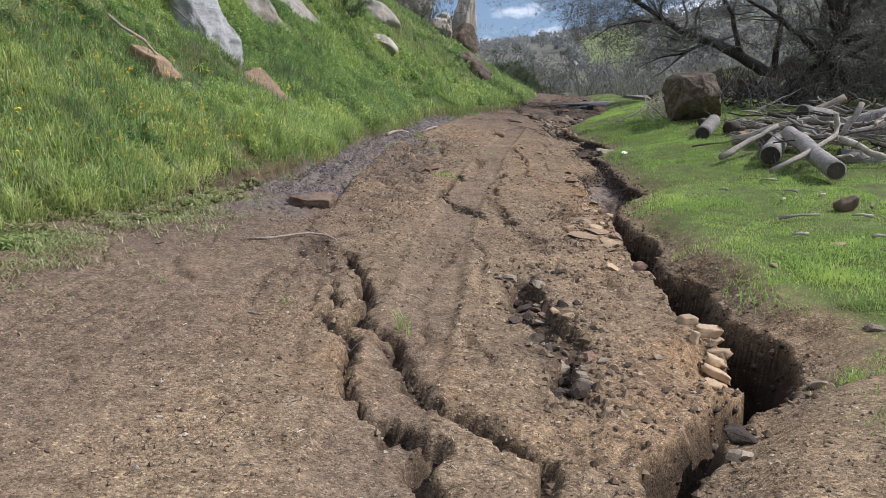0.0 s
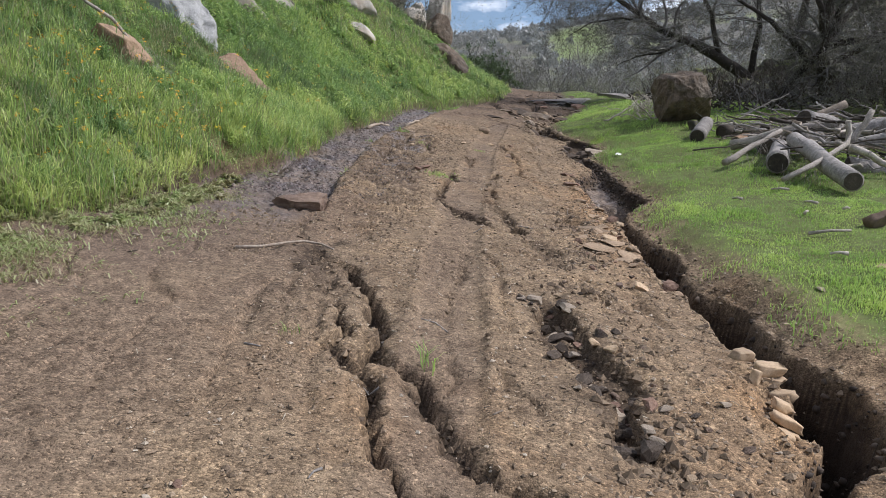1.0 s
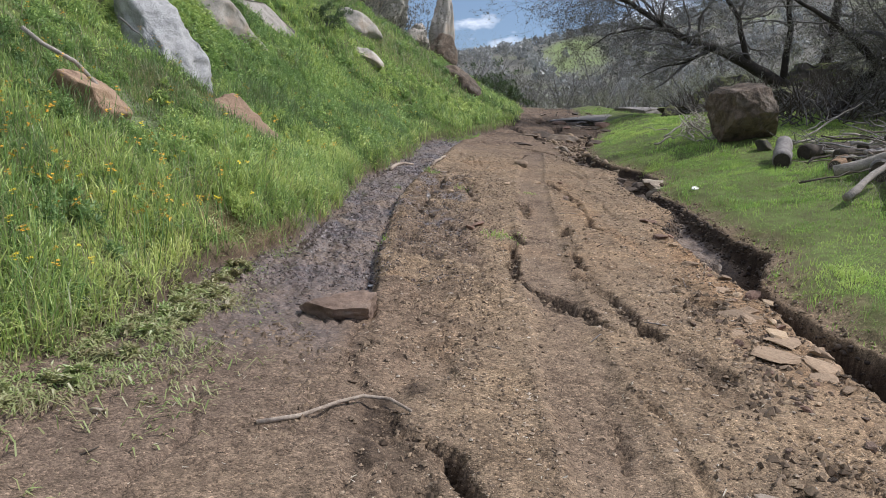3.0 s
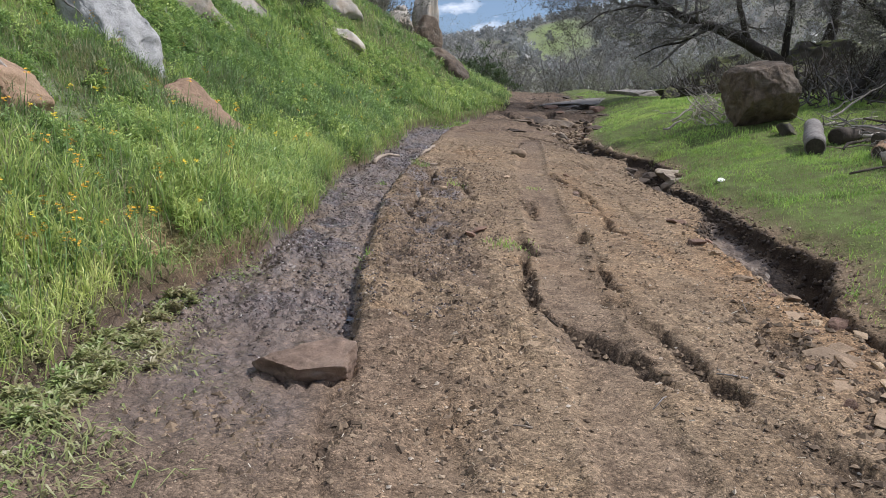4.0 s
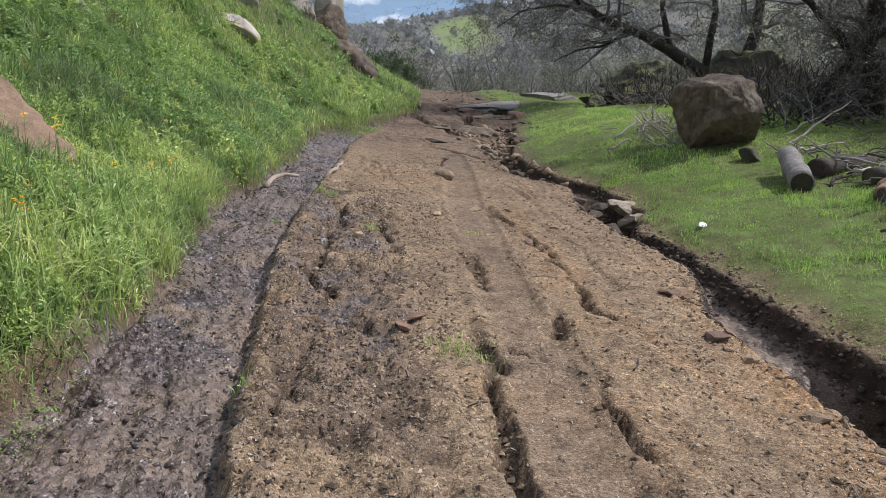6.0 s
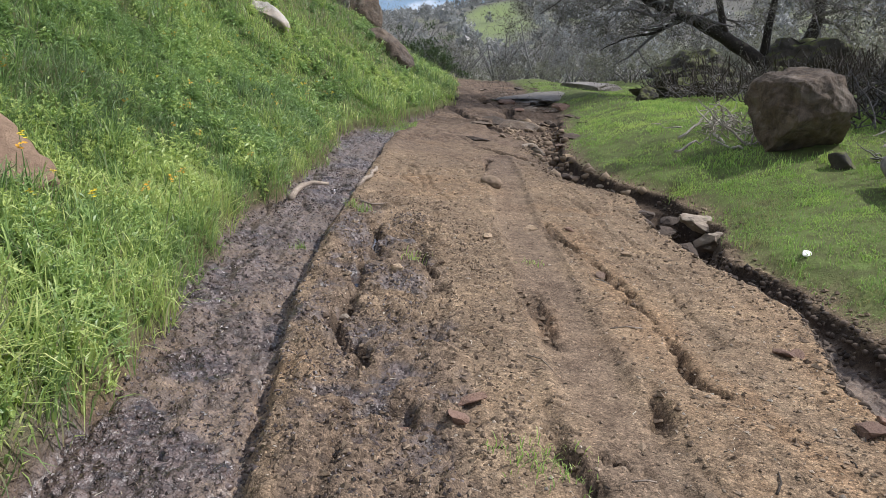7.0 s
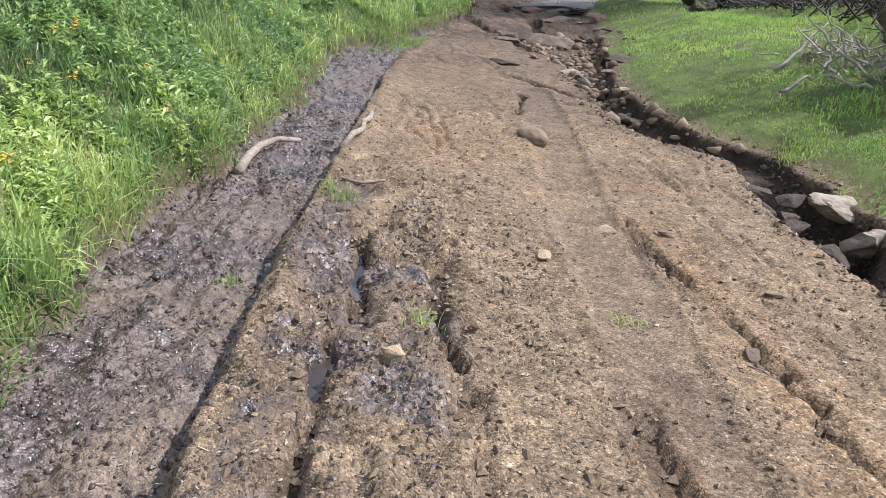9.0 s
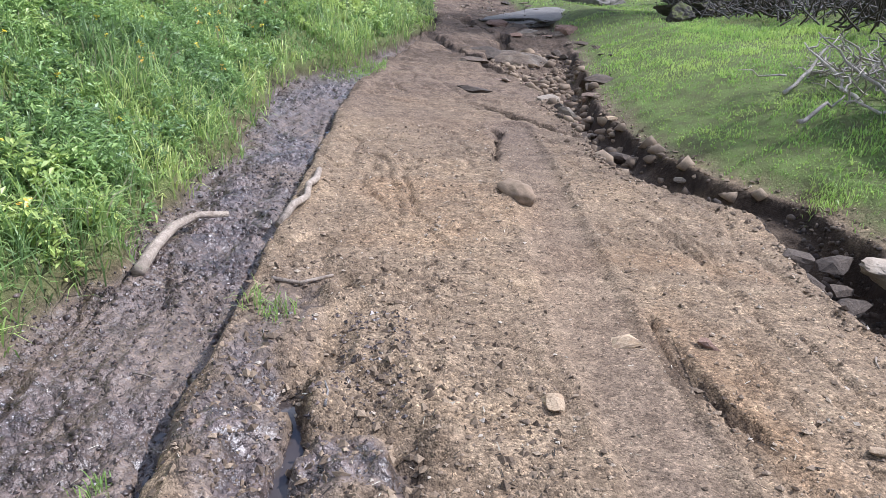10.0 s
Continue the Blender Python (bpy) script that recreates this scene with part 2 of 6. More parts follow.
def rock_material(name, dark, light, scale=6.0, moss=0.0, stain=(0.12, 0.10, 0.08), relief=0.03):
    m, n, l, p = mat(name)
    co = n.new("ShaderNodeTexCoord").outputs["Object"]
    info = n.new("ShaderNodeObjectInfo").outputs["Random"]
    a, b = tex_noise(n, l, co, scale, 8, 0.65, 0.3), tex_noise(n, l, co, scale * 9, 6, 0.7)
    mid = tuple((x + y) / 2 for x, y in zip(dark, light))
    col = ramp(n, l, a, [(0.3, dark), (0.5, mid), (0.72, light)])
    col = mixc(n, l, 0.7, col, ramp(n, l, b, [(0.3, (0.6, 0.58, 0.56)), (0.55, (1, 1, 1)), (0.75, (1.3, 1.3, 1.28))]), "MULTIPLY")
    patches = ramp(n, l, tex_noise(n, l, co, scale * 0.45, 5, 0.6), [(0.5, (0, 0, 0)), (0.66, (1, 1, 1))])
    col = mixc(n, l, maths(n, l, "MULTIPLY", patches, 0.55), col, stain)
    shade = maths(n, l, "ADD", maths(n, l, "MULTIPLY", info, 0.5), 0.75)
    tint = n.new("ShaderNodeCombineColor")
    for k in range(3):
        l.new(shade, tint.inputs[k])
    col = mixc(n, l, 1.0, col, tint.outputs[0], "MULTIPLY")
    if moss > 0:
        geo = n.new("ShaderNodeNewGeometry")
        sep = n.new("ShaderNodeSeparateXYZ")
        l.new(geo.outputs["Normal"], sep.inputs[0])
        up = maths(n, l, "ADD", sep.outputs[2], maths(n, l, "MULTIPLY", maths(n, l, "SUBTRACT", a, 0.5), 2.2))
        mask = ramp(n, l, up, [(0.62 - moss * 0.4, (0, 0, 0)), (0.85 - moss * 0.3, (1, 1, 1))])
        col = mixc(n, l, mask, col, ramp(n, l, b, [(0.3, (0.045, 0.05, 0.014)), (0.7, (0.12, 0.13, 0.03))]))
    l.new(col, p.inputs["Base Color"])
    p.inputs["Roughness"].default_value = 0.88
    nrm = bump(n, l, a, 0.7, relief, None)
    bump(n, l, b, 0.5, relief * 0.25, p, nrm)
    return m


def gravel_material(name, stops, rough=0.9):
    """Small stones, each with its own shade."""
    m, n, l, p = mat(name)
    co = n.new("ShaderNodeTexCoord").outputs["Object"]
    col = ramp(n, l, attr(n, "tint"), stops)
    b = tex_noise(n, l, co, 160, 4, 0.6)
    col = mixc(n, l, 0.7, col, ramp(n, l, b, [(0.3, (0.6, 0.6, 0.6)), (0.7, (1.3, 1.3, 1.3))]), "MULTIPLY")
    l.new(col, p.inputs["Base Color"])
    p.inputs["Roughness"].default_value = rough
    bump(n, l, b, 0.5, 0.003, p)
    return m


def wood_material(name, dark, light, moss=0.0):
    m, n, l, p = mat(name)
    co = n.new("ShaderNodeTexCoord").outputs["Object"]
    info = n.new("ShaderNodeObjectInfo").outputs["Random"]
    a, b = tex_noise(n, l, co, 14, 8, 0.7, 0.6), tex_noise(n, l, co, 70, 4, 0.6)
    col = ramp(n, l, a, [(0.3, dark), (0.7, light)])
    col = mixc(n, l, 0.7, col, ramp(n, l, b, [(0.3, (0.55, 0.55, 0.55)), (0.7, (1.2, 1.2, 1.2))]), "MULTIPLY")
    shade = maths(n, l, "ADD", maths(n, l, "MULTIPLY", info, 0.6), 0.7)
    tint = n.new("ShaderNodeCombineColor")
    for k in range(3):
        l.new(shade, tint.inputs[k])
    col = mixc(n, l, 1.0, col, tint.outputs[0], "MULTIPLY")
    l.new(col, p.inputs["Base Color"])
    p.inputs["Roughness"].default_value = 0.9
    nrm = bump(n, l, a, 0.8, 0.02, None)
    bump(n, l, b, 0.5, 0.005, p, nrm)
    return m


def leaf_material(name, stops, clear=0.3):
    """Leaves and blades: 'tint' picks the colour, light passes through."""
    m, n, l, p = mat(name)
    col = ramp(n, l, attr(n, "tint"), stops)
    l.new(col, p.inputs["Base Color"])
    p.inputs["Roughness"].default_value = 0.42
    p.inputs["Specular IOR Level"].default_value = 0.45
    tr, mix = n.new("ShaderNodeBsdfTranslucent"), n.new("ShaderNodeMixShader")
    l.new(col, tr.inputs[0])
    mix.inputs[0].default_value = clear
    l.new(p.outputs[0], mix.inputs[1])
    l.new(tr.outputs[0], mix.inputs[2])
    l.new(mix.outputs[0], n["Material Output"].inputs[0])
    return m


def plain_material(name, colour, rough=0.7):
    m, n, l, p = mat(name)
    co = n.new("ShaderNodeTexCoord").outputs["Object"]
    a = tex_noise(n, l, co, 40, 5)
    l.new(ramp(n, l, a, [(0.3, tuple(c * 0.7 for c in colour)), (0.7, tuple(min(1, c * 1.2) for c in colour))]), p.inputs["Base Color"])
    p.inputs["Roughness"].default_value = rough
    return m


SOIL = ground_material()
GRANITE = rock_material("granite", (0.25, 0.225, 0.19), (0.46, 0.43, 0.38), 4.0, stain=(0.33, 0.24, 0.16))
PALE_GRANITE = rock_material("pale_granite", (0.20, 0.20, 0.195), (0.42, 0.42, 0.41), 7.0, stain=(0.27, 0.27, 0.26), relief=0.05)
TAN_ROCK = rock_material("tan_rock", (0.20, 0.125, 0.078), (0.43, 0.295, 0.19), 7.0, stain=(0.24, 0.16, 0.10), relief=0.05)
CAKED_STONE = rock_material("mud_caked_stone", (0.10, 0.066, 0.048), (0.29, 0.20, 0.145), 10.0, stain=(0.15, 0.115, 0.085), relief=0.02)
BROWN_ROCK = rock_material("brown_rock", (0.05, 0.037, 0.027), (0.20, 0.145, 0.098), 6.0, stain=(0.22, 0.19, 0.155), relief=0.09)
GREY_SLAB = rock_material("grey_slab", (0.14, 0.125, 0.112), (0.27, 0.25, 0.228), 4.0, stain=(0.15, 0.135, 0.12))
MOSSY_ROCK = rock_material("mossy_rock", (0.028, 0.025, 0.02), (0.10, 0.085, 0.068), 5.0, moss=0.2)
RED_ROCK = rock_material("red_rock", (0.12, 0.07, 0.05), (0.33, 0.205, 0.145), 9.0, stain=(0.19, 0.13, 0.095), relief=0.012)
GREY_STONE = rock_material("grey_stone", (0.19, 0.152, 0.115), (0.42, 0.35, 0.27), 12.0, stain=(0.24, 0.18, 0.12), relief=0.008)
CLAY_STONE = rock_material("clay_stone", (0.34, 0.235, 0.14), (0.56, 0.43, 0.29), 10.0, stain=(0.40, 0.26, 0.14), relief=0.01)
TAN_FLAKE = rock_material("tan_flake", (0.20, 0.138, 0.085), (0.40, 0.29, 0.19), 10.0, stain=(0.28, 0.185, 0.11), relief=0.01)
DARK_STONE = rock_material("dark_stone", (0.035, 0.025, 0.018), (0.115, 0.084, 0.06), 10.0, stain=(0.1, 0.075, 0.055), relief=0.012)
MUD_CLOD = gravel_material("mud_clod", [(0.0, (0.085, 0.058, 0.037)), (0.5, (0.19, 0.136, 0.088)), (1.0, (0.30, 0.222, 0.145))])
GRAVEL = gravel_material("gravel", [(0.0, (0.12, 0.084, 0.055)), (0.45, (0.235, 0.17, 0.113)), (0.88, (0.375, 0.285, 0.195)), (1.0, (0.52, 0.45, 0.36))])
OAK_BARK = wood_material("oak_bark", (0.018, 0.014, 0.011), (0.075, 0.06, 0.048))
GREY_WOOD = wood_material("weathered_wood", (0.14, 0.124, 0.112), (0.41, 0.38, 0.35))
PALE_TWIG = wood_material("pale_grey_twigs", (0.17, 0.16, 0.155), (0.40, 0.38, 0.37))
PALE_WOOD = wood_material("pale_wood", (0.19, 0.145, 0.105), (0.44, 0.365, 0.29))
BLEACHED_WOOD = wood_material("bleached_wood", (0.27, 0.235, 0.20), (0.56, 0.50, 0.43))
RUST_WOOD = wood_material("rotten_orange_wood", (0.14, 0.085, 0.05), (0.38, 0.25, 0.15))
DARK_WOOD = wood_material("dark_wood", (0.03, 0.023, 0.018), (0.10, 0.08, 0.06))
TWIG_GREY = wood_material("grey_twigs", (0.085, 0.075, 0.07), (0.26, 0.24, 0.228))
GRASS_TALL = leaf_material("tall_grass", [(0.0, (0.46, 0.40, 0.24)), (0.1, (0.12, 0.19, 0.075)), (0.4, (0.245, 0.37, 0.115)), (0.7, (0.43, 0.545, 0.16)), (1.0, (0.66, 0.70, 0.26))], 0.36)
GRASS_SHORT = leaf_material("short_grass", [(0.0, (0.36, 0.32, 0.16)), (0.2, (0.23, 0.36, 0.10)), (0.6, (0.34, 0.52, 0.12)), (1.0, (0.52, 0.65, 0.18))], 0.45)
FORB = leaf_material("broad_leaves", [(0.0, (0.12, 0.20, 0.075)), (0.5, (0.275, 0.415, 0.13)), (1.0, (0.51, 0.60, 0.185))], 0.36)
WET_MUD = gravel_material("wet_mud", [(0.0, (0.03, 0.022, 0.019)), (0.5, (0.092, 0.068, 0.058)), (1.0, (0.17, 0.128, 0.11))], 0.33)
DARK_SOIL = gravel_material("dark_soil", [(0.0, (0.03, 0.021, 0.015)), (0.6, (0.08, 0.058, 0.042)), (1.0, (0.16, 0.118, 0.085))])
# straw and twig tones; the darkest also stand in for shadows between grains
LITTER_SHADE = gravel_material("straw_and_shade_flecks", [(0.0, (0.022, 0.016, 0.011)), (0.55, (0.075, 0.055, 0.037)), (0.7, (0.30, 0.25, 0.17)), (1.0, (0.58, 0.53, 0.43))])
STRAW = leaf_material("flattened_grass", [(0.0, (0.30, 0.26, 0.14)), (0.45, (0.33, 0.35, 0.15)), (1.0, (0.26, 0.37, 0.11))], 0.3)
OAK_LEAF = leaf_material("oak_leaves", [(0.0, (0.06, 0.06, 0.042)), (0.5, (0.13, 0.125, 0.092)), (1.0, (0.25, 0.24, 0.19))], 0.4)
SAGE_LEAF = leaf_material("sage_leaves", [(0.0, (0.13, 0.135, 0.095)), (0.5, (0.23, 0.235, 0.17)), (1.0, (0.34, 0.34, 0.26))], 0.45)
BUSH_LEAF = leaf_material("bush_leaves", [(0.0, (0.03, 0.055, 0.02)), (0.5, (0.06, 0.10, 0.035)), (1.0, (0.11, 0.16, 0.05))], 0.25)
# grey scrub leaves, lightened further to stand in for distance haze
HAZY_WOODS_LEAF = leaf_material("hazy_woodland_leaves", [(0.0, (0.19, 0.2, 0.195)), (0.5, (0.31, 0.32, 0.31)), (1.0, (0.44, 0.45, 0.43))], 0.5)
MUDDY_WATER, _, _, water_bsdf = mat("muddy_water")
water_bsdf.inputs["Base Color"].default_value = (0.055, 0.043, 0.038, 1)
water_bsdf.inputs["Roughness"].default_value = 0.06
PETAL = plain_material("orange_petals", (0.80, 0.42, 0.02), 0.6)
YELLOW_PETAL = plain_material("yellow_petals", (0.80, 0.62, 0.03), 0.6)
STEM = plain_material("green_stem", (0.12, 0.22, 0.05), 0.6)
WHITE_SCRAP = plain_material("white_scrap", (0.75, 0.74, 0.70), 0.6)

# ---- the lie of the land ----
GRASS_EDGE = by_y([(0, -3.9), (3, -3.9), (5.2, -3.75), (5.8, -3.4), (6.9, -3.18), (8, -3.15), (8.8, -3.05), (10.2, -2.87), (11.1, -2.92), (12.5, -3.17), (13.3, -3.24),
                   (14.5, -3.1), (17, -3.02), (20, -3.1), (21.2, -2.5), (24, -1.9), (27, -1.2), (31, -1.1), (36, -0.95), (39, -2.2), (46, -8), (70, -26), (500, -200)])
DITCH_RIM = by_y([(5.0, -1.7), (6.4, -1.8), (7.1, -1.86), (8.7, -2.12), (9.9, -2.26), (11.6, -2.42), (13.3, -2.46), (15, -2.42), (18.8, -2.36), (20, -2.3), (22, -2.0), (25, -1.5)])
GULLY_LEFT = by_y([(0, 0.4), (2.7, 0.56), (2.96, 0.58), (3.36, 0.8), (3.8, 1.02), (4.1, 1.2), (4.55, 1.21), (4.85, 1.12), (5.1, 1.0), (6.08, 0.92), (6.44, 0.8), (7, 0.79),
                   (8.2, 0.74), (9, 0.62), (10, 0.56), (10.8, 0.46), (11.4, 0.65), (12, 0.77), (12.5, 0.64), (13, 0.5), (14.5, 0.42), (15.3, 0.54), (15.75, 0.55),
                   (16.3, 0.02), (16.9, -0.12), (20.2, -0.16), (21.8, -0.4), (22.9, -0.6), (26, -0.2)])
GULLY_RIGHT = by_y([(0, 0.6), (2.6, 0.7), (2.9, 0.76), (3.6, 1.12), (3.9, 1.38), (4.3, 1.5), (4.67, 1.52), (5.0, 1.25), (5.8, 1.32), (6.2, 1.03), (7.14, 1.08), (7.6, 0.94),
                    (8.35, 0.84), (8.9, 0.88), (9.5, 1.12), (10, 1.31), (10.6, 1.1), (11.4, 0.99), (12.4, 0.97), (12.8, 0.86), (13.1, 0.72), (13.9, 0.88),
                    (14.4, 1.1), (15.3, 1.12), (15.9, 1.02), (16.5, 0.58), (17.3, 0.34), (19, 0.3), (22.8, 0.85), (26, 1.25)])
GULLY_DEEP = by_y([(0, 0.12), (2.6, 0.22), (3.6, 0.35), (4.0, 0.95), (6.4, 0.95), (8, 0.8), (9.4, 0.7), (10.0, 0.45), (10.5, 0.2), (12.3, 0.15), (12.8, 0.12), (13.2, 0.3),
                   (13.8, 0.5), (15.2, 0.45), (15.8, 0.16), (16.6, 0.22), (20, 0.26), (23, 0.22), (26, 0.02), (30, 0)])
RILLS = [  # line, half width, depth
    ([(-1.88, 6.9), (-1.78, 6.2), (-1.54, 5.6), (-1.3, 4.9)], 0.09, 0.04),
    ([(-1.3, 5.0), (-1.11, 4.46), (-0.87, 3.86), (-0.69, 3.33), (-0.59, 3.08), (-0.39, 2.96), (-0.26, 2.84), (-0.22, 2.64), (-0.05, 2.4)], 0.038, 0.10),
    ([(-1.5, 5.75), (-1.27, 5.54), (-1.03, 4.87), (-0.85, 4.24), (-0.62, 4.0), (-0.47, 3.62), (-0.35, 3.33), (-0.22, 3.14), (-0.11, 3.07), (0.0, 2.92), (0.17, 2.84), (0.3, 2.6)], 0.048, 0.12),
    ([(-1.09, 10.4), (-1.05, 9.1), (-1.03, 8.5), (-0.89, 8.25), (-0.75, 7.9), (-0.6, 7.6), (-0.4, 7.3)], 0.05, 0.09),
    ([(-0.57, 11.0), (-0.56, 9.85), (-0.48, 9.1), (-0.5, 8.45), (-0.38, 8.1), (-0.28, 7.5), (-0.08, 7.02)], 0.055, 0.08),
    ([(-0.1, 7.05), (0.03, 6.48), (0.15, 5.9), (0.1, 5.6)], 0.08, 0.05),
    ([(-0.08, 5.5), (0.08, 4.9), (0.19, 4.3), (0.29, 3.85), (0.32, 3.5)], 0.14, 0.13),
    ([(-0.23, 4.1), (-0.1, 3.67), (-0.06, 3.49), (0.12, 3.48), (0.25, 3.24), (0.29, 3.0), (0.4, 2.9), (0.5, 2.7)], 0.03, 0.06),
    ([(-0.57, 6.96), (-0.6, 5.51), (-0.56, 4.58), (-0.42, 3.63), (-0.38, 3.09)], 0.016, 0.03),
    ([(-0.57, 14.8), (-0.59, 13.9), (-0.6, 13.4), (-0.45, 12.95), (-0.4, 12.6), (-0.32, 12.1), (-0.26, 11.4), (-0.25, 10.76), (-0.1, 10.5), (0.05, 9.9)], 0.035, 0.06),
    ([(-1.1, 10.12), (-0.98, 10.0), (-0.82, 9.9), (-0.62, 9.75)], 0.025, 0.05),
    ([(-0.58, 10.3), (-0.62, 9.72), (-0.5, 9.0), (-0.55, 8.43)], 0.09, 0.05),
    ([(-2.1, 13.5), (-2.07, 12.97), (-2.06, 12.62), (-2.09, 12.31), (-2.07, 11.95)], 0.04, 0.10),
    ([(-2.3, 13.72), (-2.0, 13.68), (-1.88, 13.35), (-1.87, 13.1)], 0.05, 0.05),
    ([(-1.8, 13.26), (-1.66, 13.23), (-1.69, 12.83), (-1.67, 12.51), (-1.65, 12.1), (-1.55, 11.6), (-1.62, 11.0)], 0.05, 0.07),
    ([(-2.07, 12.04), (-2.06, 11.6), (-2.15, 11.28), (-2.15, 11.03), (-1.91, 10.71), (-1.8, 10.6)], 0.04, 0.08),
    ([(-2.02, 10.27), (-1.75, 10.34), (-1.68, 10.15)], 0.045, 0.07),
    ([(-1.95, 10.1), (-1.99, 9.77), (-1.97, 9.5), (-2.0, 9.0)], 0.035, 0.08),
    ([(-0.95, 19.02), (-0.7, 18.5), (-0.18, 17.77)], 0.05, 0.07),
    ([(-0.97, 18.1), (-0.95, 17.4), (-1.06, 16.7)], 0.04, 0.06),
    ([(-1.35, 26), (-0.9, 23.5), (-0.5, 21.5)], 0.12, 0.09),
    ([(-0.6, 30), (0.1, 26.5), (-0.1, 23.6)], 0.15, 0.12),
    ([(0.2, 8.75), (0.32, 8.45), (0.3, 8.1), (0.42, 7.9)], 0.13, 0.05),
    ([(-1.1, 12.9), (-1.06, 12.5), (-1.05, 12.05), (-1.1, 11.6)], 0.03, 0.035),
    ([(-0.9, 11.2), (-0.93, 11.7), (-0.97, 12.1)], 0.06, 0.05),
]
WHEEL_TRACK = [(-0.45, 2.6), (-0.55, 4.6), (-0.7, 6.4), (-0.78, 8.2), (-0.8, 10), (-0.85, 12), (-0.87, 14), (-0.82, 16), (-0.8, 18)]


def rill_depth(x, y):
    cut, edge = np.zeros(np.shape(x)), np.zeros(np.shape(x))
    wob = 0.045 * fbm(x, y, 0.10, 3, 0.7, 11) + 0.06 * fbm(x, y, 0.4, 2, 0.5, 12)
    for pts, half, deep in RILLS:
        d, s = polydist(x + wob, y + wob * 1.3, pts)
        w = half * (0.25 + 1.25 * vnoise(y * 3.1 + half * 90, x * 3.1))
        taper = np.clip(np.minimum(s, 1 - s) * 8 + 0.25, 0, 1)
        if deep < 0.085:
            taper = taper * (0.2 + 0.8 * sstep(0.38, 0.55, vnoise(x * 2.3 + half * 70, y * 2.3 + deep * 50)))
        prof = 0.86 * (1 - sstep(0.72, 1.0, d / w)) + 0.14 * (1 - sstep(0.9, 2.2, d / w))
        cut = np.maximum(cut, deep * prof * taper * (0.45 + 0.9 * vnoise(x * 3.3 + deep * 300, y * 3.3)))
        # edge: rill walls and floor, later darkened in colour to deepen their shade
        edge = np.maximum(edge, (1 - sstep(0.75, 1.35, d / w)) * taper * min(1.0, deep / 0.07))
    return cut, edge


def gully(x, y):
    """How far inside the gully a place lies (metres, negative outside), and the gully's depth there."""
    w = 0.05 * fbm(x, y, 0.35, 3, 0.6, 21)
    inside = np.minimum(x - GULLY_LEFT(y) + w, GULLY_RIGHT(y) - x + 1.3 * w)
    return inside, GULLY_DEEP(y) * (0.85 + 0.3 * vnoise(x * 5, y * 5))


def bank_side(x, y):
    """Metres inside the grassy bank (negative on the track)."""
    return GRASS_EDGE(y) + 0.12 * fbm(x, y, 0.7, 3, 0.5, 31) + 0.07 * fbm(x, y, 0.28, 2, 0.6, 32) - x


def right_turf(x, y):
    """Metres inside the grass beyond the gully."""
    strip = np.interp(y, [0, 3, 4, 6, 8, 10, 12, 16, 20, 26], [0.9, 0.7, 0.42, 0.3, 0.2, 0.12, 0.08, 0.08, 0.1, 0.15])
    return x - GULLY_RIGHT(y) - strip - 0.16 * fbm(x, y, 0.4, 3, 0.7, 33)


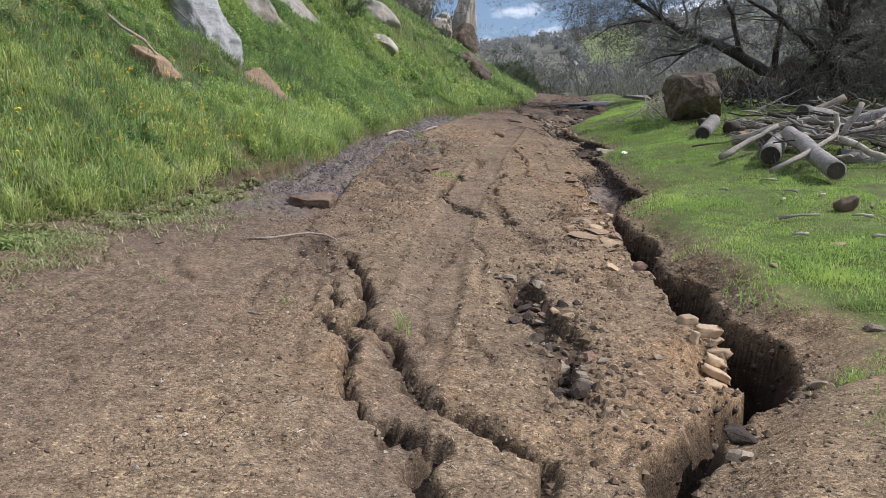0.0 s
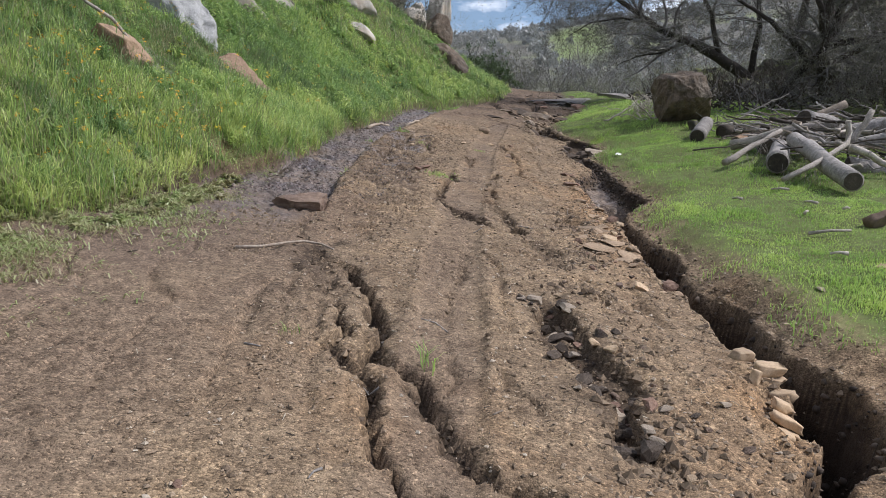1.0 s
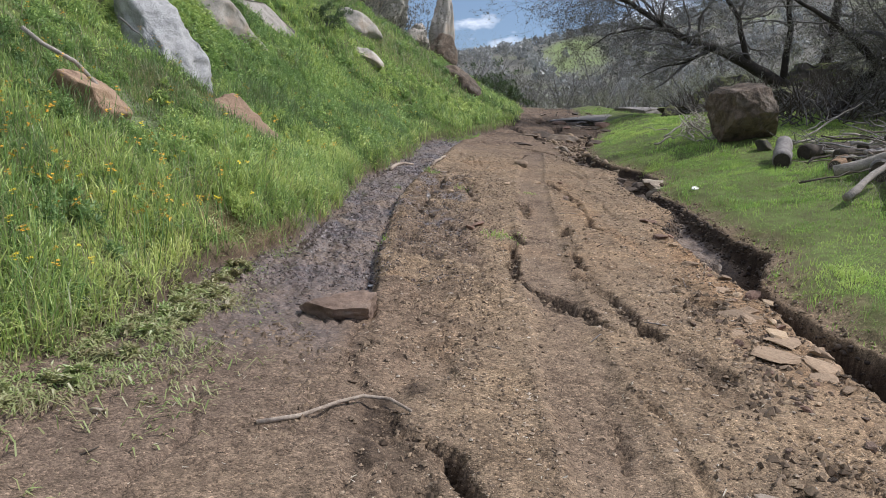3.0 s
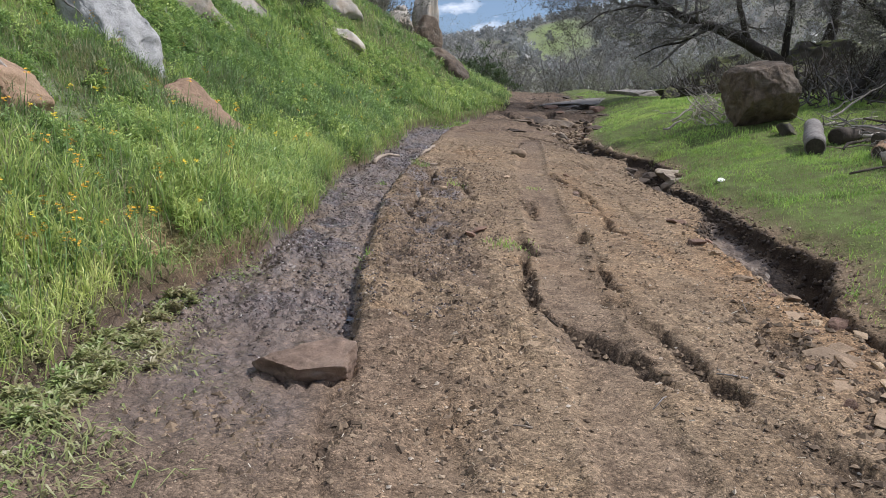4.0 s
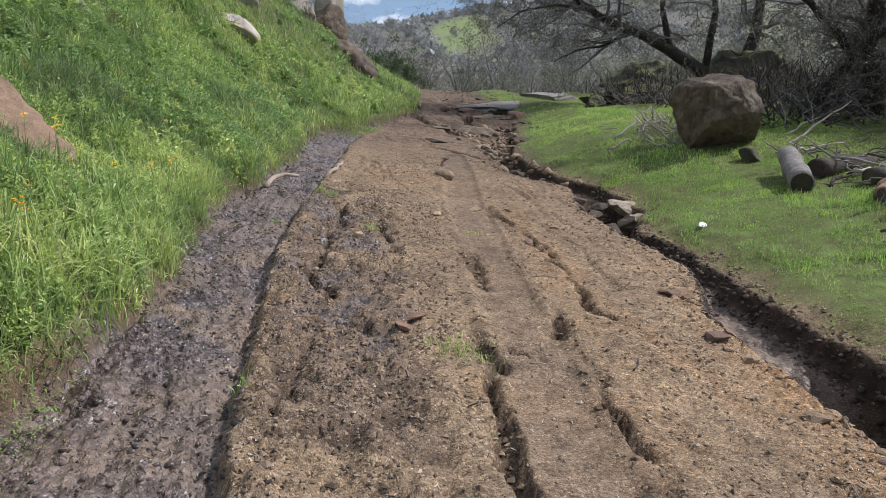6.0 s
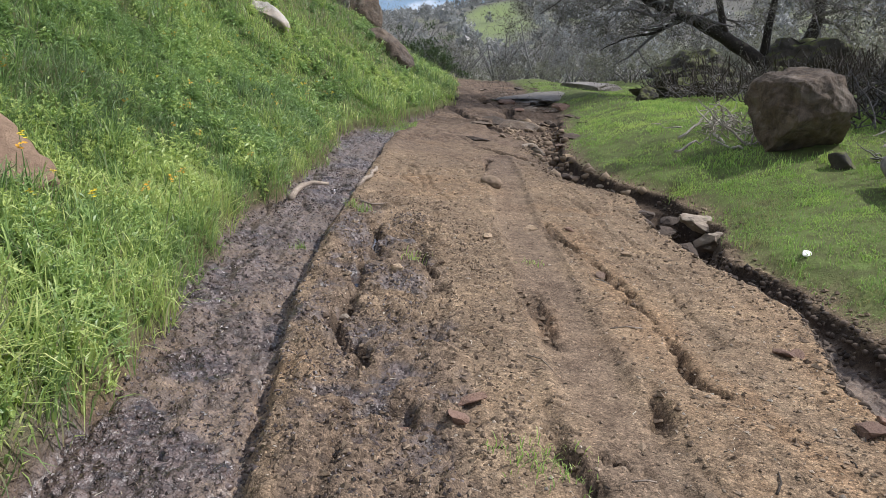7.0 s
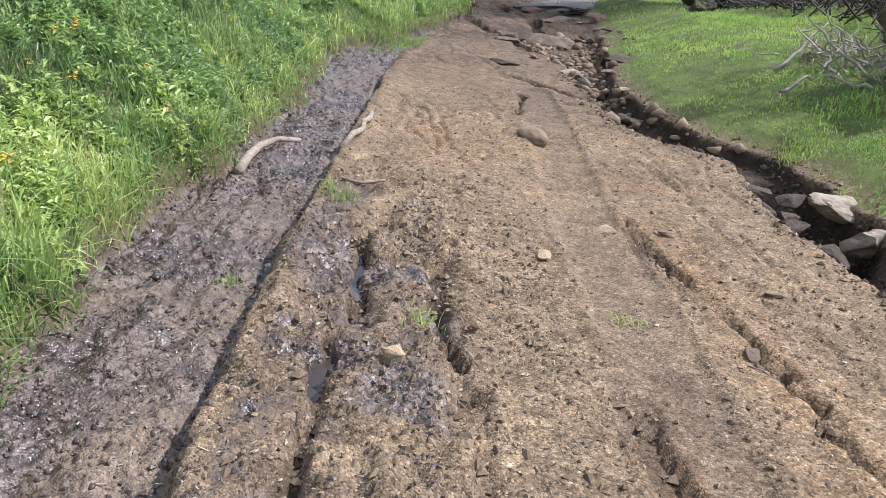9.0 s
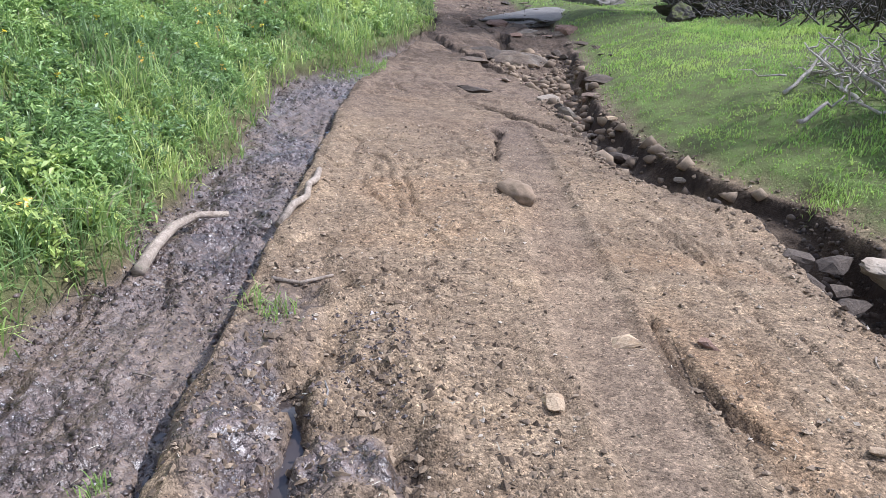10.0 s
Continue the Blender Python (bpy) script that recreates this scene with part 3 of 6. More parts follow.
def height(x, y):
    x, y = np.asarray(x, float), np.asarray(y, float)
    d = bank_side(x, y)
    track = 0.035 * fbm(x, y, 1.7, 2, 0.5, 1) + 0.014 * fbm(x, y, 0.4, 3, 0.55, 2)
    d_track, _ = polydist(x, y, WHEEL_TRACK)
    smooth = 1 - sstep(0.14, 0.26, d_track + 0.05 * fbm(x, y, 0.5, 2, 0.5, 4))
    broken = 0.25 + 0.75 * np.maximum(sstep(0.05, 0.45, x + 0.15 * fbm(x, y, 0.4, 2, 0.5, 72)) * (1 - sstep(11.5, 13, y)), sstep(0.46, 0.62, vnoise(x * 1.6 + 7, y * 1.1)))
    rough = 0.018 * fbm(x, y, 0.11, 4, 0.65, 3) * broken
    churn = sstep(-0.05, 0.1, DITCH_RIM(y) + 0.95 - x) * sstep(0, 0.06, x - DITCH_RIM(y)) * sstep(6.6, 8.0, y) * (1 - sstep(14.0, 15.0, y))
    rough = rough * (1 - 0.8 * smooth) + churn * 0.075 * fbm(x, y, 0.15, 4, 0.68, 5)
    rough = rough + sstep(17.5, 20, y) * (0.07 * fbm(x, y, 0.9, 4, 0.6, 76) + 0.05 * np.abs(fbm(x, y, 0.35, 2, 0.6, 77)))
    # rain runnels that wander down the slope
    u = x + 0.16 * y + 0.10 * fbm(x, y, 0.5, 3, 0.6, 73)
    vein = np.abs(fbm(u * 3.0, y * 0.55, 0.8, 2, 0.5, 74))
    vein_b = np.abs(fbm(u * 3.4 + 20, y * 0.9, 0.45, 2, 0.5, 75))
    runnel = 0.030 * (1 - sstep(0.0, 0.085, vein)) * sstep(0.42, 0.6, vnoise(x * 1.1 + 3, y * 0.7 + 11)) + 0.016 * (1 - sstep(0.0, 0.10, vein_b)) * sstep(0.4, 0.55, vnoise(x * 1.5 + 31, y * 0.9))
    runnel = runnel * (1 - 0.85 * smooth) * (1 - churn)
    tread = -0.010 * smooth * (0.5 + 0.5 * np.sin(y * 62 + 3 * np.sign(x - 40) * np.abs(d_track) * 40)) * sstep(0.45, 0.6, vnoise(x * 2.1, y * 0.9 + 5)) * (1 - sstep(0.08, 0.13, d_track))
    ridge = 0.016 * np.exp(-((d_track - 0.22) / 0.035) ** 2) * (0.4 + vnoise(x * 3 + 2, y * 3))
    z = track + rough - runnel - 0.022 * smooth + tread + ridge
    # muddy ditch under the bank
    w = 0.03 * fbm(x, y, 0.3, 2, 0.5, 6)
    ditch = sstep(-0.012, 0.03, DITCH_RIM(y) - x + w) * sstep(6.3, 8.0, y) * (1 - sstep(24, 27, y))
    z = z - ditch * (0.085 + 0.02 * fbm(x, y, 0.6, 2, 0.5, 7) - 0.04 * fbm(x, y, 0.08, 4, 0.75, 8) - 0.03 * np.sin((x - DITCH_RIM(y)) * 19 + 1.5 * fbm(x, y, 0.8, 2)) * fbm(x, y, 0.9, 2, 0.5, 71) - 0.035 * (np.abs(fbm(x, y, 0.22, 2, 0.6, 9))))
    z = z - 0.03 * np.exp(-((DITCH_RIM(y) - x + w - 0.05) / 0.035) ** 2) * sstep(6.6, 8.5, y) * (1 - sstep(16, 20, y)) * (0.5 + vnoise(x * 2, y * 1.5))
    rim = np.exp(-((x - DITCH_RIM(y) - 0.1) / 0.09) ** 2) * sstep(7.0, 9, y) * (1 - sstep(20, 23, y))
    z = z + 0.03 * rim
    cut, _ = rill_depth(x, y)
    z = z - cut * (1 + 0.25 * fbm(x, y, 0.08, 2, 0.5, 13))
    # grassy bank
    up = np.maximum(d, 0)
    low = np.minimum(up, 3.5)
    slope = 0.44 * low + 0.055 * low ** 2 + 0.66 * np.maximum(up - 3.5, 0) - 0.012 * np.maximum(up - 6, 0) ** 2
    slope = np.where(up > 22, 11.35 + 0.05 * (up - 22), slope)
    fade = 1 - sstep(40, 60, y)
    near = np.interp(y, [0, 4, 7, 22, 32, 42], [0.75, 0.8, 1.0, 1.0, 0.82, 0.66])
    bank = (0.09 * sstep(0, 0.12, d) * sstep(6, 8, y) + slope * near * (1 + 0.12 * fbm(x, y, 2.5, 2, 0.5, 14)) + 0.10 * sstep(0.1, 1, d) * fbm(x, y, 0.9, 3, 0.5, 15)) * fade
    scar = np.exp(-(((x + 3.42) / 0.24) ** 2 + ((y - 8.66) / 0.3) ** 2))
    bank = bank - 0.16 * scar - 0.2 * np.exp(-(((x + 4.85) / 0.45) ** 2 + ((y - 10.0) / 0.6) ** 2)) - 0.12 * np.exp(-(((x + 4.15) / 0.75) ** 2 + ((y - 11.5) / 0.9) ** 2)) * sstep(0.1, 0.5, d)
    z = np.where(d > 0, bank - 0.06 * (1 - sstep(0, 0.1, d)), z)
    # right bank and meadow
    r = x - GULLY_RIGHT(y)
    meadow = (0.11 * sstep(-0.02, 0.4, r) + 0.145 * np.clip(r - 0.1, 0, 9) + 0.02 * (np.clip(y, 9, 22) - 9) * sstep(0.2, 1.6, r)
              - 0.05 * np.clip(y - 24, 0, 12) * sstep(0, 3, r) + 0.03 * fbm(x, y, 1.2, 3, 0.5, 16) * sstep(0.1, 0.8, r))
    z = np.where(r > -0.02, z * (1 - sstep(0, 0.3, r)) + meadow * (1 - sstep(44, 62, y)), z)
    # gully
    inside, deep = gully(x, y)
    z = z - deep * (0.8 * sstep(-0.015, 0.09, inside + 0.012 * fbm(x, y, 0.12, 2, 0.6, 23)) + 0.2 * sstep(0.05, 0.22, inside)) - 0.05 * sstep(0, 0.3, inside) * fbm(x, y, 0.14, 3, 0.6, 22)
    z = z - 0.14 * np.exp(-((((x - 1.12) / 0.15) ** 2 + ((y - 4.25) / 0.34) ** 2)) ** 2) * (inside < 0.05)
    # behind the crest, and the far hillside
    z = z - 1.2 * sstep(40, 58, y)
    hill = np.clip(10.4 + 0.27 * x, -2, 48) * sstep(62, 250, y) - 0.012 * np.clip(y - 300, 0, 400)
    z = z + hill + sstep(60, 120, y) * 1.6 * fbm(x, y, 34, 3, 0.5, 17)
    return z


def spaced(parts):
    out = [np.arange(a, b, s) for a, b, s in parts]
    return np.unique(np.round(np.concatenate(out), 4))


gx = np.unique(np.concatenate([-np.geomspace(5.2, 420, 44), spaced([(-5.2, -3.9, 0.06), (-3.9, -2.9, 0.023), (-2.9, 1.6, 0.0205), (1.6, 1.9, 0.023), (1.9, 5.2, 0.08)]), np.geomspace(5.2, 420, 44)]))
gy = np.unique(np.concatenate([[-60, -25, -10, -4, -1], spaced([(0, 2.3, 0.12), (2.3, 13.6, 0.024), (14.0, 17.5, 0.027), (17.5, 24, 0.045), (24, 42, 0.13)]), np.geomspace(42, 620, 70)]))
GX, GY = np.meshgrid(gx, gy)
fx, fy = GX.ravel(), GY.ravel()
fz = height(fx, fy)
nx, ny = len(gx), len(gy)
cell = (np.arange(ny - 1)[:, None] * nx + np.arange(nx - 1)[None, :]).ravel()
quads = np.stack([cell, cell + 1, cell + nx + 1, cell + nx], 1)
cut, edge = rill_depth(fx, fy)
inside, _ = gully(fx, fy)
bank_in, turf_in = bank_side(fx, fy), right_turf(fx, fy)
turf = np.maximum(sstep(-0.03, 0.1, bank_in - np.interp(fy, [5, 6.5, 9.5, 11], [0, 0.07, 0.06, 0.02])) * (1 - np.exp(-(((fx + 3.4) / 0.3) ** 2 + ((fy - 8.64) / 0.4) ** 2))), sstep(-0.15, 0.25, turf_in))
turf = np.where(inside > -0.03, 0, turf)
turf = np.maximum(turf, sstep(40, 46, fy))
in_ditch = sstep(-0.02, 0.08, DITCH_RIM(fy) - fx) * (0.5 * sstep(5.8, 7.0, fy + 0.5 * fbm(fx, fy, 0.6, 2)) * sstep(-1.9, -2.1, fx) + 0.5 * sstep(7.2, 8.6, fy + 0.5 * fbm(fx, fy, 0.6, 2))) * (1 - sstep(-0.05, 0.05, bank_in)) * (1 - sstep(23, 26, fy))
seep = sstep(0.1, 0.5, fbm(fx, fy, 0.45, 3, 0.6, 41)) * sstep(-1.55, -1.75, fx + 0.1 * fbm(fx, fy, 0.3, 2)) * sstep(9.2, 10.2, fy) * (1 - sstep(13.8, 14.6, fy))
bed = sstep(0.05, 0.14, inside) * sstep(10, 10.6, fy) * (1 - sstep(12.4, 12.9, fy))
wet = np.clip(in_ditch * (0.75 + 0.5 * fbm(fx, fy, 0.5, 3, 0.6, 42)) + 0.85 * seep + 0.45 * bed, 0, 1)
slab_seep = np.exp(-(((fx + 2.0) / 0.35) ** 2 + ((fy - 6.7) / 0.9) ** 2))
track_d, _ = polydist(fx, fy, WHEEL_TRACK)
damp = 0.6 * (1 - sstep(0.08, 0.34, track_d + 0.16 * fbm(fx, fy, 0.7, 4, 0.6, 43))) + 0.95 * sstep(16, 20, fy + 1.5 * fbm(fx, fy, 1.5, 3, 0.6, 48))
# left foreground: damp soil, its colour darkened further for the shading there
shade_side = sstep(-1.75, -2.4, fx + 0.25 * fbm(fx, fy, 0.8, 3, 0.6, 44)) * (1 - sstep(7.5, 8.6, fy)) * (0.35 + 0.65 * sstep(3.0, 5.5, fy))
damp = np.clip(np.maximum.reduce([damp, 1.0 * shade_side, slab_seep, 0.75 * sstep(-1.0, -1.9, fx + 0.3 * fbm(fx, fy, 0.9, 3)) * (fy < 8)]) + 0.25 * fbm(fx, fy, 0.9, 3, 0.6, 45) * (turf < 0.5), 0, 1)
silt = np.clip((1 - sstep(0.12, 0.28, track_d + 0.1 * fbm(fx, fy, 0.5, 3, 0.6, 61))) * sstep(-0.5, 0.0, fbm(fx, fy, 0.8, 3, 0.5, 62)) + 0.8 * sstep(-1.9, -2.3, fx + 0.3 * fbm(fx, fy, 0.5, 3)) * sstep(4.0, 6.0, fy) * (fy < 8.5) + 0.7 * sstep(-0.1, 0.25, fbm(fx, fy, 0.7, 3, 0.55, 63)), 0, 1)
clay = (0.8 * np.exp(-(((fx - 0.55) / 0.28) ** 2 + ((fy - 9.0) / 2.6) ** 2)) + 0.8 * np.exp(-(((fx - 1.0) / 0.2) ** 2 + ((fy - 4.0) / 0.7) ** 2))
        + 0.3 * np.exp(-(((fx + 0.35) / 0.2) ** 2 + ((fy - 11.6) / 1.6) ** 2)) + 0.28 * sstep(0.2, 0.6, fbm(fx, fy, 1.1, 3, 0.6, 46)))
seam, _ = polydist(fx, fy, [(-0.55, 14.0), (-0.4, 12.7), (-0.28, 11.8), (-0.22, 11.0), (-0.05, 10.2), (0.25, 9.0), (0.45, 7.8)])
clay = np.maximum(clay, 0.42 * (1 - sstep(0.03, 0.2, seam + 0.1 * fbm(fx, fy, 0.4, 3, 0.6, 83))))
clay = np.maximum(clay, np.exp(-(((fx + 0.93) / 0.08) ** 2 + ((fy - 11.65) / 0.35) ** 2)))
clay = np.clip(clay * (0.8 + 0.5 * fbm(fx, fy, 0.4, 3, 0.6, 47)), 0, 1) * (1 - wet)
scar = np.exp(-(((fx + 3.42) / 0.28) ** 2 + ((fy - 8.66) / 0.36) ** 2))
clay = np.maximum(clay, 0.55 * scar)
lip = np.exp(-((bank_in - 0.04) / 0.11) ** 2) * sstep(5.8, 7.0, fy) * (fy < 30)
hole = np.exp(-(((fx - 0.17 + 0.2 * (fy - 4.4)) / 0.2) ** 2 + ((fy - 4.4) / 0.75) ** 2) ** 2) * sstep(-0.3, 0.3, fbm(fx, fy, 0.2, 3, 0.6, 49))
# dark soil plus painted shade in the rills, wash-out and gully
dirt_shade = np.clip(np.maximum(np.maximum(0.7 * edge, np.maximum(0.6 * lip, 0.8 * hole)), 0.8 * sstep(-0.02, 0.03, inside) * (1 - 0.75 * bed) * (1 - 0.85 * sstep(19, 22, fy))) + 0.35 * np.exp(-((fx - GULLY_RIGHT(fy)) / 0.06) ** 2) * (fy < 24) + 0.55 * sstep(20, 24, fy) * (fy < 44) * (turf < 0.3) * sstep(-0.2, 0.25, fbm(fx, fy, 0.9, 4, 0.65, 55)), 0, 1)
lea = np.clip((1.2 - ((fx - 8.5 - 0.04 * (fy - 160)) / 7) ** 2 - ((fy - 165) / 50) ** 2) * 0.9 + 0.7 * fbm(fx, fy, 9, 3, 0.6, 51), 0, 0.9) * (fy > 90)
churned = sstep(-0.05, 0.1, DITCH_RIM(fy) + 0.9 - fx + 0.15 * fbm(fx, fy, 0.5, 2, 0.5, 81)) * sstep(0.05, 0.15, fx - DITCH_RIM(fy)) * sstep(6.8, 8.2, fy) * (1 - sstep(13.6, 14.6, fy))
# low spots of the churned mud, coloured darker below
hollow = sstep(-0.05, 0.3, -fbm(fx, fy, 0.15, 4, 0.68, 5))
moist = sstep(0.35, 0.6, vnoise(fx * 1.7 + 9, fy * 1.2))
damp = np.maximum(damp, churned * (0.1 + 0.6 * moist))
dirt_shade = np.maximum(dirt_shade, churned * hollow * (0.12 + 0.5 * moist))
wet = np.maximum(wet, 0.9 * churned * hollow * moist * sstep(9.3, 10.3, fy))
trodden = np.exp(-(((fx + 1.55) / 0.28) ** 2 + ((fy - 6.0) / 1.3) ** 2))
dirt_shade = np.maximum(dirt_shade, 0.7 * trodden * sstep(0.0, 0.35, fbm(fx, fy, 0.16, 4, 0.65, 82)))
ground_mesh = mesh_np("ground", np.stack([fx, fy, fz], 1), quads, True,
                      [("wet", wet), ("clay", clay), ("damp", damp), ("turf", turf), ("dirt_shade", dirt_shade), ("lea", lea), ("silt", silt)])
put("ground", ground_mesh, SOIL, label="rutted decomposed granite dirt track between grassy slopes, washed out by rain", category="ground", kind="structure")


FZ = fz.reshape(ny, nx)


def ground_z(x, y):
    """Height of the built ground sheet, for arrays."""
    i, j = np.clip(np.searchsorted(gx, x) - 1, 0, nx - 2), np.clip(np.searchsorted(gy, y) - 1, 0, ny - 2)
    s, t = (x - gx[i]) / (gx[i + 1] - gx[i]), (y - gy[j]) / (gy[j + 1] - gy[j])
    return (FZ[j, i] * (1 - s) + FZ[j, i + 1] * s) * (1 - t) + (FZ[j + 1, i] * (1 - s) + FZ[j + 1, i + 1] * s) * t


def on_ground(x, y):
    return float(ground_z(np.array([x]), np.array([y]))[0])


# ---- standing water ----
def puddle_sheet(x0, x1, y0, y1, step, drop, edge_of):
    """A level water surface that shows only where the mud dips below it."""
    xs, ys = np.arange(x0, x1, step), np.arange(y0, y1, step)
    px, py = np.meshgrid(xs, ys)
    px, py = px.ravel(), py.ravel()
    level = 0.035 * fbm(px, py, 1.7, 2, 0.5, 1) - drop
    cols = len(xs)
    c = (np.arange(len(ys) - 1)[:, None] * cols + np.arange(cols - 1)[None, :]).ravel()
    keep = edge_of(px[c], py[c])
    c = c[keep]
    return mesh_np("puddle", np.stack([px, py, level], 1), np.stack([c, c + 1, c + cols + 1, c + cols], 1), True)


put("puddle", puddle_sheet(-3.3, -1.8, 8.2, 22.5, 0.1, 0.122, lambda x, y: (x > GRASS_EDGE(y) + 0.1) & (x < DITCH_RIM(y) - 0.06)), MUDDY_WATER, label="shallow muddy water standing in the ditch", category="water", kind="structure")
put("puddle", puddle_sheet(-2.3, -1.5, 11.7, 13.8, 0.05, 0.072, lambda x, y: (x > DITCH_RIM(y) + 0.15) & (y > 0)), MUDDY_WATER, label="muddy water in a tyre rut", category="water", kind="structure")


# ---- rocks ----
def rock_mesh(name, seed, size, sub=3, cuts=9, rough=0.06, smooth=True, planes=None):
    """A broken boulder: a ball cut flat on several sides, then roughened."""
    r = random.Random(seed)
    bm = bmesh.new()
    bmesh.ops.create_icosphere(bm, subdivisions=sub, radius=1.0)
    planes = [(Vector(d).normalized(), h) for d, h in planes or ()]
    for k in range(cuts):
        d = Vector((r.gauss(0, 1), r.gauss(0, 1), r.gauss(0, 0.8))).normalized()
        planes.append((d, r.uniform(0.26, 0.6) if not smooth else r.uniform(0.38, 0.74)))
    off = Vector((seed * 3.7, seed * 1.3, seed * 2.1))
    for v in bm.verts:
        for d, h in planes:
            over = v.co.dot(d) - h
            if over > 0:
                v.co -= d * over * 0.98
        n = noise.fractal(v.co * 1.6 + off, 0.9, 2.1, 4) * rough * 1.6 + noise.fractal(v.co * 5 + off, 0.8, 2.1, 4) * rough * 0.55
        v.co += v.co.normalized() * n
    lo = [min(v.co[k] for v in bm.verts) for k in range(3)]
    hi = [max(v.co[k] for v in bm.verts) for k in range(3)]
    for v in bm.verts:
        for k in range(3):
            v.co[k] = ((v.co[k] - lo[k]) / (hi[k] - lo[k]) - 0.5) * size[k]
    me = bpy.data.meshes.new(name)
    bm.to_mesh(me)
    bm.free()
    if smooth:
        me.polygons.foreach_set("use_smooth", [True] * len(me.polygons))
    return me


KEEP_OUT = [(-4.62, 9.5, 0.34), (-4.62, 9.9, 0.3), (-4.05, 11.6, 0.34), (-4.75, 11.45, 0.28)]  # x, y, radius: places where no grass grows


def rock(name, seed, size, place, turn=(0, 0, 0), material=None, label="", sub=4, cuts=9, rough=0.06, sink=0.2, category="rock", group="", z=None, clear=0.8, planes=None, rounded=True):
    x, y = place
    base = on_ground(x, y) + size[2] * (0.5 - sink) if z is None else z
    if clear > 0:
        KEEP_OUT.append((x, y, max(size[0], size[1]) * 0.5 * clear))
    return put(name, rock_mesh(name, seed, size, sub, cuts, rough, rounded, planes), material, pose(x, y, base, *turn), label=label, category=category, group=group)


rock("boulder", 4, (1.12, 1.06, 1.04), (2.8, 16.85), (3, -4, 12), BROWN_ROCK, "large weathered brown boulder standing on the grass", 6, 3, 0.055, 0.1, "boulder",
     planes=[((-0.05, 0, 1), 0.66), ((-1, -0.12, 0), 0.68), ((-0.15, -1, 0.08), 0.66), ((1, -0.25, 0.25), 0.68), ((0, 1, 0), 0.7), ((-0.7, 0, 0.75), 0.86), ((0.7, 0, 0.7), 0.84), ((0, -0.8, 0.6), 0.86), ((-0.7, -0.7, 0), 0.84)])
rock("rock", 12, (0.3, 0.28, 0.30), (2.92, 15.95), (0, 0, 30), MOSSY_ROCK, "small dark mossy rock beside the big boulder", 3, 8, 0.08, 0.38)
rock("rock", 21, (2.2, 0.9, 0.85), (-5.55, 12.22), (0, -38, 148), PALE_GRANITE, "long pale grey granite rock lying down the grassy bank", 5, 4, 0.10, 0.25, z=1.55, clear=0.46,
     planes=[((0, -1, 0.1), 0.5), ((0, 1, 0), 0.55), ((0, 0.2, 1), 0.5), ((0, 0, -1), 0.55), ((-0.8, 0.35, 0.5), 0.78), ((-0.8, -0.45, -0.3), 0.8), ((0, -0.7, 0.7), 0.6), ((0, 0.7, 0.7), 0.62), ((1, 0, 0), 0.85)])
rock("rock", 22, (0.62, 1.3, 0.36), (-4.86, 9.55), (-12, 32, 8), TAN_ROCK, "flat tan orange rock lodged in the grassy bank", 5, 6, 0.045, 0.2, z=1.0, clear=0.5,
     planes=[((0, 0, 1), 0.5), ((0, 0, -1), 0.5), ((1, -0.3, 0), 0.75), ((-1, 0, 0.3), 0.8), ((0, -1, -0.2), 0.6)])
rock("rock", 23, (0.98, 1.3, 0.5), (-4.3, 11.7), (20, 24, 8), TAN_ROCK, "tan earthy rock half buried in the bank", 5, 7, 0.07, 0.25, z=0.54, clear=0.62, planes=[((0, 0, 1), 0.45), ((0.7, -0.6, 0), 0.7), ((-0.6, -0.7, 0), 0.75)])
rock("rock", 24, (0.5, 0.4, 0.3), (-6.2, 9.6), (0, 20, 0), TAN_ROCK, "small tan rock high on the grassy bank", 3)
rock("rock", 31, (2.6, 1.5, 1.1), (-6.5, 16.2), (0, 40, 24), GRANITE, "big grey tan granite slab on the grassy bank", 5, 9, 0.05, 0.3, z=2.02, clear=0.4)
rock("rock", 32, (2.4, 0.9, 0.9), (-6.35, 18.9), (0, 38, 20), GRANITE, "leaning granite slab on the grassy bank", 5, 9, 0.05, 0.3, z=2.02, clear=0.4)
rock("rock", 33, (1.5, 1.0, 0.75), (-5.6, 24.2), (0, 28, 10), GRANITE, "rounded granite rock on the upper bank", 4, 9, 0.08, 0.36, clear=0.35)
rock("rock", 34, (1.1, 0.6, 0.4), (-4.9, 22.2), (0, 34, -10), GRANITE, "flat granite rock in the bank grass", 4, 9, 0.08, 0.42, clear=0.3)
rock("rock", 35, (1.5, 0.9, 0.9), (-7.2, 27.5), (0, 10, 30), GRANITE, "granite rock high on the bank", 4, 9, 0.05, 0.25)
for k, (x, y, s, h) in enumerate([(-9.5, 27, 3.2, 3.2), (-8.3, 31, 2.6, 3.0), (-10.5, 23, 3.0, 3.4), (-7.0, 35, 2.4, 2.6), (-12, 19, 3.2, 3.4), (-7.6, 39, 2.4, 3.4), (-9.4, 37.5, 2.6, 3.4), (-6.3, 41, 1.8, 3.6)]):
    rock("rock_outcrop", 40 + k, (s, s * 0.8, h), (x, y), (0, 0, 40 * k), GRANITE, "tall granite outcrop among scrub on the hillside", 5, 10, 0.07, 0.25, "rock outcrop", "granite outcrops")
rock("rock_pillar", 51, (1.25, 1.1, 4.9), (-4.75, 38.2), (0, 0, 20), GRANITE, "tall granite pillar standing on the hillside", 5, 9, 0.1, 0.1, "rock pillar", z=3.15)
rock("rock", 52, (1.5, 1.3, 1.9), (-4.55, 37.0), (0, 0, 60), BROWN_ROCK, "dark weathered rock at the foot of the pillar", 4, 9, 0.08, 0.25)
